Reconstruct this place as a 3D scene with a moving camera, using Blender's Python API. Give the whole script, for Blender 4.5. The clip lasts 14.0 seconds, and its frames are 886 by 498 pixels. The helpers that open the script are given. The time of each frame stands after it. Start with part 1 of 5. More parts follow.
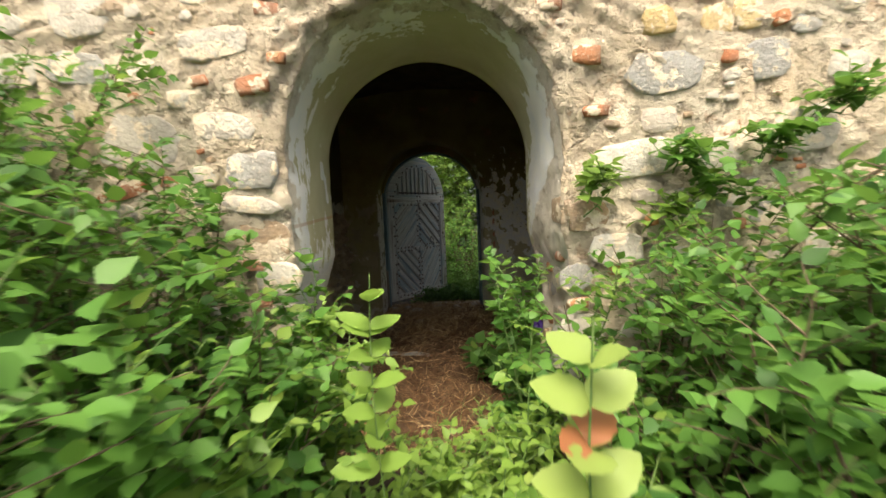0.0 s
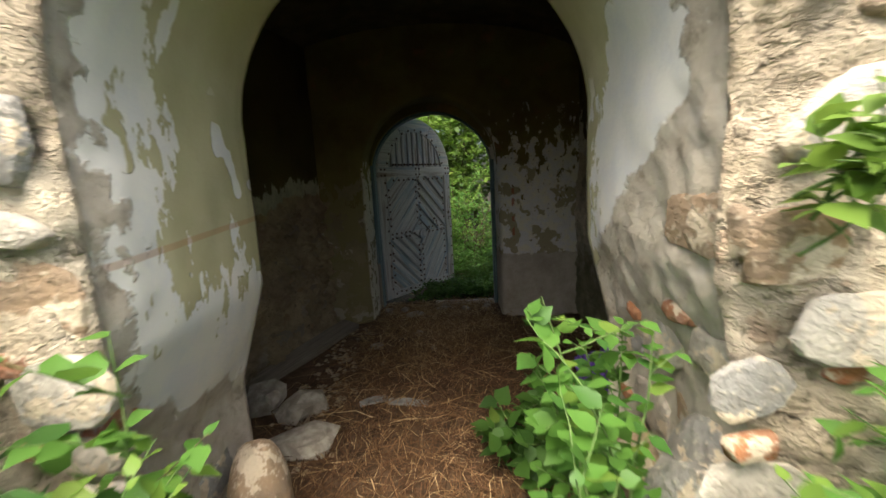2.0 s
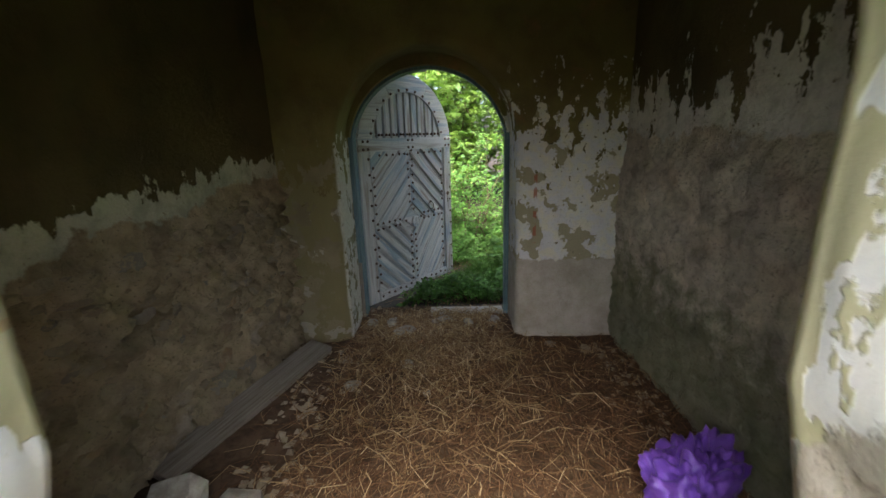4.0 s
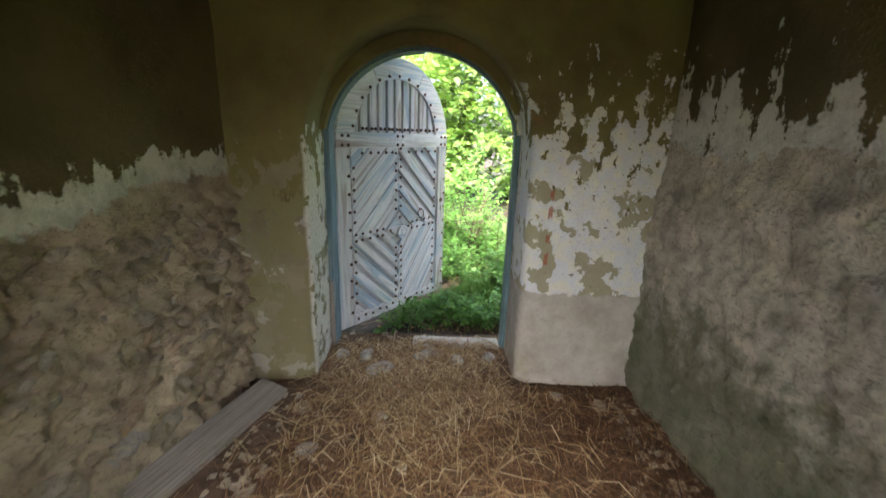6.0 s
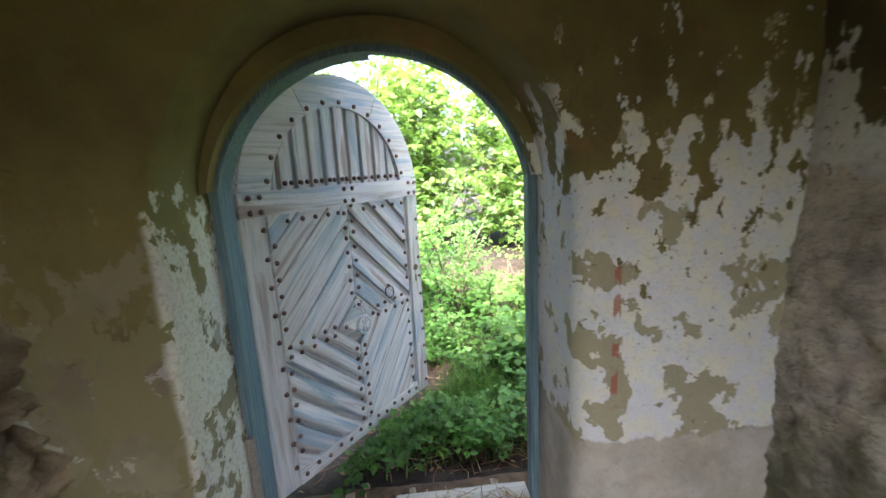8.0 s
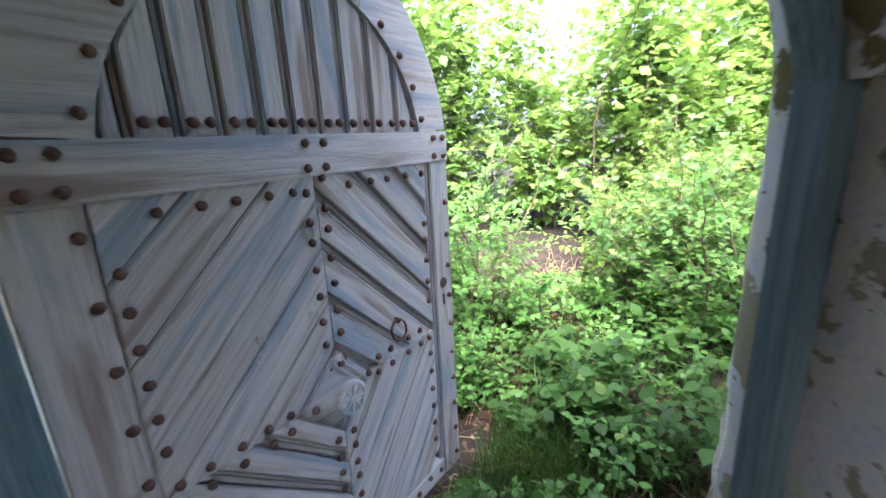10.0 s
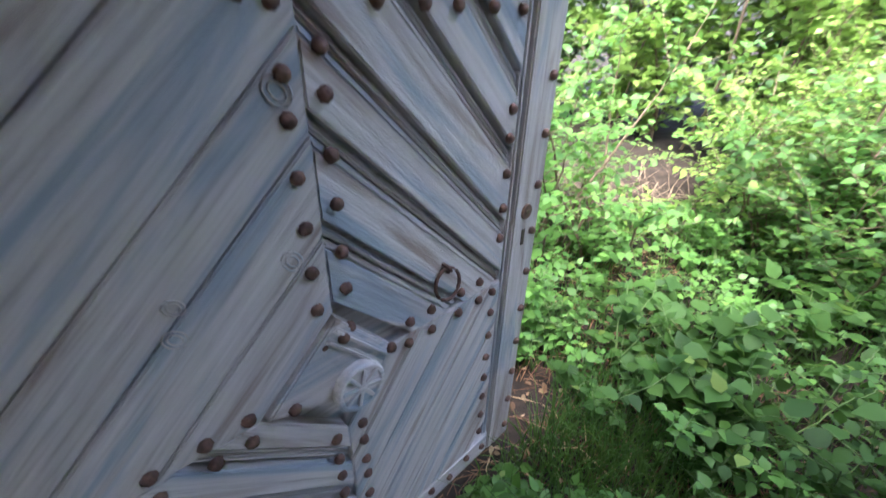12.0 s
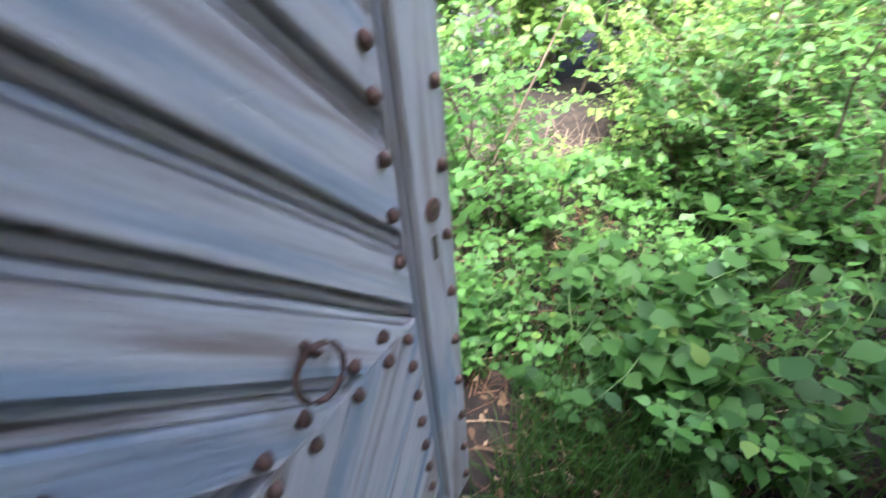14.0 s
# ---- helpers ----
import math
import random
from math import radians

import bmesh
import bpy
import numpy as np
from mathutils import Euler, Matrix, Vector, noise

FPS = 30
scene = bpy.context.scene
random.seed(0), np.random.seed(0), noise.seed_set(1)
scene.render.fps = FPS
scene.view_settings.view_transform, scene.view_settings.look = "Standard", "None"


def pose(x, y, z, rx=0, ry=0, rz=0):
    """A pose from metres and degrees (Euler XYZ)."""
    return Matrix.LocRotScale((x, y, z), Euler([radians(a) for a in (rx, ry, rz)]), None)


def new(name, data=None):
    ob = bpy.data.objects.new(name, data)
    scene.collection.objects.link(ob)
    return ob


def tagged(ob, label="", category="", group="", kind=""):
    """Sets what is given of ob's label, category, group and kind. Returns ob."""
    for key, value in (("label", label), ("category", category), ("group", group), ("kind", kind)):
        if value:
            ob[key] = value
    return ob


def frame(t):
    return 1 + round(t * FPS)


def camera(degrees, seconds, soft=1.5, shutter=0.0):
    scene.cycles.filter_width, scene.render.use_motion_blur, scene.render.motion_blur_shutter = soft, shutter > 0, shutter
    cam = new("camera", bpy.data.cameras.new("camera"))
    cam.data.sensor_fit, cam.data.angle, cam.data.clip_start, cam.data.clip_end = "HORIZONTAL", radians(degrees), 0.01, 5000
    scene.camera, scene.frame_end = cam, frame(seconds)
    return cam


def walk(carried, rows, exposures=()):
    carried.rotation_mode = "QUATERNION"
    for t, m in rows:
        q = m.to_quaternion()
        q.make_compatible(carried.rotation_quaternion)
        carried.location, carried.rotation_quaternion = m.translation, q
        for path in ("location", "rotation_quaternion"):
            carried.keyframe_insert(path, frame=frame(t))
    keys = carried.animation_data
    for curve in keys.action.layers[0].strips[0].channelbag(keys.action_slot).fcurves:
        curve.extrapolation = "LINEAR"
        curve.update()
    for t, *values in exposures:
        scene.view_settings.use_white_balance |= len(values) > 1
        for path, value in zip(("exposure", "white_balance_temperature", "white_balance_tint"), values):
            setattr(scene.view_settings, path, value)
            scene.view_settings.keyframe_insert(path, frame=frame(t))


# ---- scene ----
cam = camera(94.2, 14.0, shutter=0.5)
METRES, EYE, TILT, LEAN, TURN = 6.0, 1.24, 0.0, 0.0, 0.0
ROWS = [
    (0.0, 0.0, 0.0, 0.0, -0.21, -4.96, 2.46),
    (0.5, 0.0072, 0.0488, 0.0022, -0.01, -4.83, 1.02),
    (1.0, 0.0125, 0.0936, 0.0101, 0.4, -8.3, 1.23),
    (1.5, 0.01, 0.1403, 0.0126, 1.74, -8.09, 1.66),
    (2.0, 0.007, 0.1853, 0.0192, 0.86, -9.58, 3.11),
    (2.5, 0.0055, 0.235, 0.0251, -0.69, -10.75, 0.59),
    (3.0, -0.0003, 0.271, 0.0373, -0.21, -12.23, 2.47),
    (5.5, 0.0033, 0.4246, 0.048, 0.69, -17.58, -0.57),
    (6.0, -0.0038, 0.4416, 0.0489, -0.52, -15.82, -1.81),
    (6.5, -0.0107, 0.4891, 0.0532, -5.01, -13.78, 0.32),
    (7.0, -0.0109, 0.5243, 0.0572, -6.27, -15.2, 0.23),
    (7.5, -0.0018, 0.5716, 0.059, -4.91, -9.99, 2.2),
    (8.0, -0.0047, 0.6226, 0.0561, -5.47, -11.26, 3.06),
    (10.5, -0.0092, 0.8377, 0.0383, -1.81, -16.46, 2.19),
    (11.0, -0.0132, 0.8596, 0.036, -0.44, -19.26, 1.17),
    (11.5, -0.0163, 0.8771, 0.029, 3.76, -23.37, 1.63),
    (12.0, -0.0155, 0.9022, 0.0182, 6.97, -28.85, -1.41),
    (12.5, -0.0176, 0.9115, 0.0073, 8.18, -35.97, -0.9),
    (13.0, -0.0224, 0.93, -0.0034, 4.1, -38.85, 2.0),
    (13.5, -0.0234, 0.9491, -0.0034, -1.82, -36.37, 3.95),
    (14.0, -0.0052, 0.9646, -0.0001, -7.57, -32.48, 4.16),
]
EXPOSURES = [(0.0, 1.4, 7300, 2), (1.5, 1.35, 7000, 2), (2.3, 1.75, 6800, 3), (3.0, 2.1, 6500, 4), (5.3, 4.0, 6400, 6), (7.5, 4.3, 6200, 8), (8.2, 4.2, 6000, 10), (10.3, 3.65, 5750, 18), (12.5, 3.55, 5750, 16), (14.0, 3.65, 5500, 16)]
walk(cam, [(t, pose(0, 0, EYE, TILT, LEAN, TURN) @ pose(METRES * x, METRES * y, METRES * z, 90 + pitch, roll, yaw)) for t, x, y, z, yaw, pitch, roll in ROWS], EXPOSURES)

# ---- world and sun ----
SUN_EL, SUN_AZ = radians(63), radians(193)
world = bpy.data.worlds.new("sky")
scene.world = world
world.use_nodes = True
wn = world.node_tree.nodes
sky = wn.new("ShaderNodeTexSky")
sky.sky_type = "NISHITA"
sky.sun_disc = False
sky.sun_elevation, sky.sun_rotation = SUN_EL, SUN_AZ
sky.dust_density, sky.air_density, sky.ozone_density = 7.0, 0.7, 0.3
wn["Background"].inputs["Strength"].default_value = 0.15
world.node_tree.links.new(sky.outputs[0], wn["Background"].inputs["Color"])
sun = new("sun", bpy.data.lights.new("sun", "SUN"))
sun.data.energy, sun.data.angle, sun.data.color = 1.5, radians(40), (1.0, 0.97, 0.92)
sun_way = Vector((math.sin(SUN_AZ) * math.cos(SUN_EL), math.cos(SUN_AZ) * math.cos(SUN_EL), math.sin(SUN_EL)))
sun.matrix_world = Matrix.Translation((0, -4, 12)) @ sun_way.to_track_quat("Z", "Y").to_matrix().to_4x4()


# ---- materials ----
class Mat:
    """A node material with short helpers."""

    def __init__(self, name, rough=0.9):
        self.m = bpy.data.materials.new(name)
        self.m.use_nodes = True
        self.t = self.m.node_tree
        self.b = self.t.nodes["Principled BSDF"]
        self.b.inputs["Roughness"].default_value = rough
        self.b.inputs["Specular IOR Level"].default_value = 0.3
        geo = self.t.nodes.new("ShaderNodeNewGeometry")
        self.pos, self.island = geo.outputs["Position"], geo.outputs["Random Per Island"]
        self.obj = self.t.nodes.new("ShaderNodeTexCoord").outputs["Object"]
        self.rand = self.t.nodes.new("ShaderNodeObjectInfo").outputs["Random"]

    def put(self, socket, value):
        if isinstance(value, bpy.types.NodeSocket):
            self.t.links.new(value, socket)
        elif isinstance(value, tuple) and len(value) == 3 and socket.type == "RGBA":
            socket.default_value = (*value, 1)
        else:
            socket.default_value = value

    def noise(self, scale, detail=6.0, rough=0.6, at=None, dist=0.0, stretch=None):
        n = self.t.nodes.new("ShaderNodeTexNoise")
        n.inputs["Scale"].default_value, n.inputs["Detail"].default_value = scale, detail
        n.inputs["Roughness"].default_value, n.inputs["Distortion"].default_value = rough, dist
        src = at or self.pos
        if stretch:
            mp = self.t.nodes.new("ShaderNodeMapping")
            mp.inputs["Scale"].default_value = stretch
            self.t.links.new(src, mp.inputs["Vector"])
            src = mp.outputs[0]
        self.t.links.new(src, n.inputs["Vector"])
        return n.outputs["Fac"]

    def voronoi(self, scale, feature="F1", at=None):
        n = self.t.nodes.new("ShaderNodeTexVoronoi")
        n.feature = feature
        n.inputs["Scale"].default_value = scale
        self.t.links.new(at or self.pos, n.inputs["Vector"])
        return n.outputs["Distance"]

    def axis(self, k, at=None):
        s = self.t.nodes.new("ShaderNodeSeparateXYZ")
        self.t.links.new(at or self.pos, s.inputs[0])
        return s.outputs[k]

    def math(self, op, a, b=0.0, c=0.0):
        n = self.t.nodes.new("ShaderNodeMath")
        n.operation = op
        for s, v in zip(n.inputs, (a, b, c)):
            self.put(s, v)
        return n.outputs[0]

    def step(self, value, lo, hi):
        n = self.t.nodes.new("ShaderNodeMapRange")
        n.interpolation_type = "SMOOTHSTEP"
        for k, v in zip(("Value", "From Min", "From Max"), (value, lo, hi)):
            self.put(n.inputs[k], v)
        return n.outputs["Result"]

    def mix(self, f, a, b, kind="MIX"):
        n = self.t.nodes.new("ShaderNodeMix")
        n.data_type, n.blend_type = "RGBA", kind
        self.put(n.inputs[0], f), self.put(n.inputs[6], a), self.put(n.inputs[7], b)
        return n.outputs[2]

    def ramp(self, f, *stops):
        n = self.t.nodes.new("ShaderNodeValToRGB")
        el = n.color_ramp.elements
        while len(el) < len(stops):
            el.new(0.5)
        for e, (p, c) in zip(el, stops):
            e.position, e.color = p, (*c, 1)
        self.put(n.inputs[0], f)
        return n.outputs[0]

    def colour(self, c):
        self.put(self.b.inputs["Base Color"], c)
        return self

    def bump(self, height, strength=0.5, dist=0.01):
        n = self.t.nodes.new("ShaderNodeBump")
        n.inputs["Strength"].default_value, n.inputs["Distance"].default_value = strength, dist
        self.put(n.inputs["Height"], height)
        self.t.links.new(n.outputs[0], self.b.inputs["Normal"])
        return self


def mortar_mat():
    m = Mat("lime_mortar")
    n1, n2, n3 = m.noise(3.5, 8), m.noise(28, 6), m.noise(140, 3)
    c = m.ramp(n1, (0.3, (0.52, 0.41, 0.29)), (0.5, (0.68, 0.57, 0.44)), (0.72, (0.76, 0.68, 0.56)))
    pit = m.noise(17, 5, 0.7)
    c = m.mix(m.math("MULTIPLY", m.step(pit, 0.56, 0.66), 0.6), c, (0.36, 0.28, 0.20))
    c = m.mix(m.math("MULTIPLY", m.step(m.noise(7, 4), 0.60, 0.66), 0.55), c, (0.50, 0.32, 0.21))
    h = m.math("SUBTRACT", m.math("ADD", m.math("MULTIPLY", n2, 1.2), m.math("MULTIPLY", n3, 0.4)), m.math("MULTIPLY", m.step(pit, 0.5, 0.7), 1.2))
    m.colour(c).bump(h, 1.0, 0.04)
    return m.m


def stone_mat(name, stops, rough=0.85, cover=((0.58, 0.47, 0.35), (0.74, 0.64, 0.51))):
    m = Mat(name, rough)
    base = m.ramp(m.rand, *stops)
    n1, n2 = m.noise(9, 8), m.noise(60, 5)
    c = m.mix(m.step(n1, 0.4, 0.65), base, m.mix(0.5, base, (0.20, 0.17, 0.14)))
    c = m.mix(m.math("MULTIPLY", m.step(n2, 0.56, 0.72), 0.5), c, cover[1])
    c = m.mix(m.step(m.noise(11, 6, 0.65), 0.53, 0.58), c, m.mix(n2, *cover))
    m.colour(c).bump(m.math("ADD", m.math("MULTIPLY", n1, 1.5), n2), 0.8, 0.02)
    return m.m


def painted_plaster_mat(name, paint, under, bare, edge_z, slope_y, bare_z, drips=0.7, ragged=0.4, moss=0.0):
    """Old wall paint that has peeled below edge_z to whitewash, and lower down to bare rubble plaster."""
    m = Mat(name)
    z, y = m.axis(2), m.axis(1)
    big, mid, fine = m.noise(2.2, 5), m.noise(9, 6, 0.65), m.noise(70, 5)
    drip = m.noise(6, 5, 0.6, stretch=(1.6, 1.6, 0.45))
    lvl = m.math("ADD", z, m.math("MULTIPLY", y, slope_y))
    k = m.math("ADD", lvl, m.math("MULTIPLY", m.math("SUBTRACT", drip, 0.5), drips))
    k = m.math("ADD", k, m.math("MULTIPLY", m.math("SUBTRACT", mid, 0.5), ragged))
    pain = m.step(k, edge_z - 0.012, edge_z + 0.012)
    kb = m.math("ADD", lvl, m.math("MULTIPLY", m.math("SUBTRACT", big, 0.5), 0.45))
    kb = m.math("ADD", kb, m.math("MULTIPLY", m.math("SUBTRACT", mid, 0.5), 0.2))
    lime = m.step(kb, bare_z - 0.01, bare_z + 0.02)
    cp = m.mix(m.step(big, 0.35, 0.7), paint, tuple(0.6 * v for v in paint))
    cu = m.mix(m.step(mid, 0.42, 0.66), under, tuple(v * 0.72 for v in under))
    cu = m.mix(m.step(m.noise(24, 3), 0.66, 0.70), cu, (0.30, 0.25, 0.19))
    cb = m.ramp(m.noise(5, 8), (0.3, tuple(v * 0.5 for v in bare)), (0.52, bare), (0.72, tuple(min(1, v * 1.4) for v in bare)))
    # darker flecks paint the shade of small pits into the bare plaster
    cb = m.mix(m.step(fine, 0.55, 0.7), cb, tuple(v * 0.55 for v in bare))
    cb = m.mix(m.math("MULTIPLY", m.step(m.noise(15, 5, 0.7), 0.60, 0.70), 0.55), cb, tuple(v * 0.35 for v in bare))
    cb = m.mix(m.math("MULTIPLY", m.step(m.noise(3.3, 4), 0.55, 0.68), 0.5), cb, tuple(0.5 * v + 0.5 * w for v, w in zip(bare, (0.55, 0.50, 0.50))))
    if moss:
        damp = m.math("ADD", m.math("SUBTRACT", moss, z), m.math("MULTIPLY", m.math("SUBTRACT", mid, 0.5), 1.2))
        cb = m.mix(m.math("MULTIPLY", m.step(damp, -0.1, 0.3), 0.7), cb, (0.10, 0.12, 0.045))
    c = m.mix(lime, cb, m.mix(pain, cu, cp))
    h = m.math("ADD", m.math("MULTIPLY", lime, 0.9), m.math("MULTIPLY", pain, 0.25))
    rough = m.math("MULTIPLY", m.math("ADD", m.noise(20, 8, 0.7), m.math("MULTIPLY", fine, 0.4)), m.math("SUBTRACT", 1.45, lime))
    m.colour(c).bump(m.math("ADD", h, rough), 0.9, 0.028)
    return m.m


def intrados_mat():
    m = Mat("olive_limewash_on_white_plaster")
    x, y, z = (m.axis(k) for k in range(3))
    big, mid, fine = m.noise(2.6, 5), m.noise(8, 6, 0.62), m.noise(60, 5)
    drip = m.noise(8, 4, 0.6, stretch=(1, 1.4, 0.55))
    olive = m.mix(m.step(big, 0.35, 0.7), (0.47, 0.44, 0.27), (0.55, 0.52, 0.35))
    white = m.mix(m.step(mid, 0.4, 0.7), (0.83, 0.81, 0.78), (0.76, 0.76, 0.78))
    right = m.step(x, -0.1, 0.1)
    low = m.math("SUBTRACT", m.math("MULTIPLY_ADD", right, -0.1, 1.08), z)
    front = m.math("SUBTRACT", 2.19, y)
    rfront = m.math("SUBTRACT", 2.56, m.math("ADD", y, m.math("MULTIPLY", m.math("MAXIMUM", m.math("SUBTRACT", z, 1.55), 0.0), 0.9)))
    f = m.math("MAXIMUM", low, m.math("MULTIPLY_ADD", right, m.math("SUBTRACT", rfront, front), front))
    f = m.math("ADD", f, m.math("MULTIPLY", m.math("SUBTRACT", drip, 0.5), m.math("MULTIPLY_ADD", right, -0.6, 1.0)))
    f = m.math("ADD", f, m.math("MULTIPLY", m.math("SUBTRACT", mid, 0.5), 0.3))
    k = m.step(f, -0.006, 0.010)
    spot = m.math("MULTIPLY", m.step(m.noise(7, 2, 0.5, stretch=(1, 1, 0.7)), 0.625, 0.637), m.math("MULTIPLY", m.step(z, 1.75, 1.5), m.step(z, 0.8, 1.0)))
    k = m.math("MAXIMUM", k, spot)
    c = m.mix(k, olive, white)
    line = m.step(m.math("ABSOLUTE", m.math("SUBTRACT", m.math("MULTIPLY_ADD", y, -0.06, z), 1.09)), 0.012, 0.006)
    c = m.mix(m.math("MULTIPLY", m.math("MULTIPLY", line, m.math("SUBTRACT", 1.0, right)), 0.5), c, (0.45, 0.24, 0.13))
    lz = m.math("MULTIPLY_ADD", m.math("MAXIMUM", m.math("SUBTRACT", 2.3, y), 0.0), 0.5, 0.70)
    rz = m.math("MULTIPLY_ADD", right, m.math("SUBTRACT", m.math("MULTIPLY_ADD", y, -0.95, 3.50), lz), lz)
    raw = m.math("ADD", m.math("SUBTRACT", rz, z), m.math("MULTIPLY", m.math("SUBTRACT", big, 0.5), 0.25))
    raw = m.math("MAXIMUM", raw, m.math("ADD", m.math("SUBTRACT", 2.02, y), m.math("MULTIPLY", m.math("SUBTRACT", mid, 0.5), 0.35)))
    raw = m.math("ADD", raw, m.math("MULTIPLY", m.math("SUBTRACT", mid, 0.5), 0.15))
    kr = m.step(raw, -0.01, 0.015)
    c = m.mix(kr, c, m.ramp(m.noise(14, 7), (0.30, (0.38, 0.32, 0.25)), (0.43, (0.62, 0.55, 0.46)), (0.68, (0.74, 0.68, 0.60))))
    h = m.math("ADD", m.math("MULTIPLY", k, -0.3), m.math("MULTIPLY", kr, -0.7))
    h = m.math("ADD", h, m.math("MULTIPLY", fine, m.math("ADD", 0.15, m.math("MULTIPLY", kr, 0.8))))
    h = m.math("ADD", h, m.math("MULTIPLY", m.noise(40, 8, 0.75), m.math("MULTIPLY", kr, 1.6)))
    m.colour(c).bump(h, 0.85, 0.014)
    return m.m


def wood_mat(name, pale, mid_c, dark, tint=None, rough=0.62, along=0):
    """Weathered boards, the grain along an axis of the piece's own space."""
    m = Mat(name, rough)
    shift = m.t.nodes.new("ShaderNodeVectorMath")
    shift.operation = "ADD"
    m.t.links.new(m.obj, shift.inputs[0])
    comb = m.t.nodes.new("ShaderNodeCombineXYZ")
    for k in range(3):
        m.put(comb.inputs[k], m.math("MULTIPLY", m.rand, 37.0 + 11 * k))
    m.t.links.new(comb.outputs[0], shift.inputs[1])
    at = shift.outputs[0]
    s = [38.0, 38.0, 38.0]
    s[along] = 1.2
    grain = m.noise(2.6, 8, 0.66, at=at, dist=0.35, stretch=tuple(s))
    fine = m.noise(9, 4, 0.6, at=at, stretch=tuple(2.0 * v for v in s))
    cloud = m.noise(4.5, 5, at=at)
    c = m.ramp(grain, (0.28, dark), (0.45, mid_c), (0.68, pale))
    c = m.mix(m.math("MULTIPLY", m.step(cloud, 0.45, 0.7), 0.6), c, m.mix(0.5, c, pale))
    if tint:
        s2 = [9.0, 9.0, 9.0]
        s2[along] = 0.9
        streak = m.noise(1.7, 4, 0.5, at=at, dist=0.8, stretch=tuple(s2))
        c = m.mix(m.math("MULTIPLY", m.step(streak, 0.50, 0.66), 0.75), c, m.mix(grain, tuple(0.65 * v for v in tint), tuple(1.45 * v for v in tint)))
        c = m.mix(m.math("MULTIPLY", m.step(streak, 0.46, 0.32), 0.75), c, m.mix(grain, (0.15, 0.10, 0.075), (0.36, 0.26, 0.20)))
    c = m.mix(m.math("MULTIPLY", m.step(fine, 0.58, 0.70), 0.3), c, dark)
    c = m.mix(m.math("MULTIPLY", m.rand, 0.22), c, dark)
    m.colour(c).bump(m.math("ADD", grain, m.math("MULTIPLY", fine, 0.8)), 0.7, 0.006)
    return m.m


def leaf_mat(name, dark, light, old, gloss=0.45):
    m = Mat(name, gloss)
    c = m.ramp(m.island, (0.0, dark), (0.55, light), (0.95, light), (1.0, old))
    c = m.mix(m.math("MULTIPLY", m.noise(18, 4), 0.5), c, m.mix(0.5, c, dark))
    m.colour(c)
    tr = m.t.nodes.new("ShaderNodeBsdfTranslucent")
    m.put(tr.inputs["Color"], m.mix(0.3, c, (0.30, 0.46, 0.08)))
    mx = m.t.nodes.new("ShaderNodeMixShader")
    mx.inputs[0].default_value = 0.42
    out = m.t.nodes["Material Output"]
    m.t.links.new(m.b.outputs[0], mx.inputs[1])
    m.t.links.new(tr.outputs[0], mx.inputs[2])
    m.t.links.new(mx.outputs[0], out.inputs["Surface"])
    return m.m


def plain_mat(name, a, b, scale=20, rough=0.8, metal=0.0, bump=0.4):
    m = Mat(name, rough)
    n = m.noise(scale, 6)
    m.b.inputs["Metallic"].default_value = metal
    m.colour(m.mix(m.step(n, 0.35, 0.68), a, b)).bump(m.noise(scale * 3, 5), bump, 0.006)
    return m.m


def island_mat(name, stops, rough=0.85):
    m = Mat(name, rough)
    m.colour(m.ramp(m.island, *stops))
    return m.m


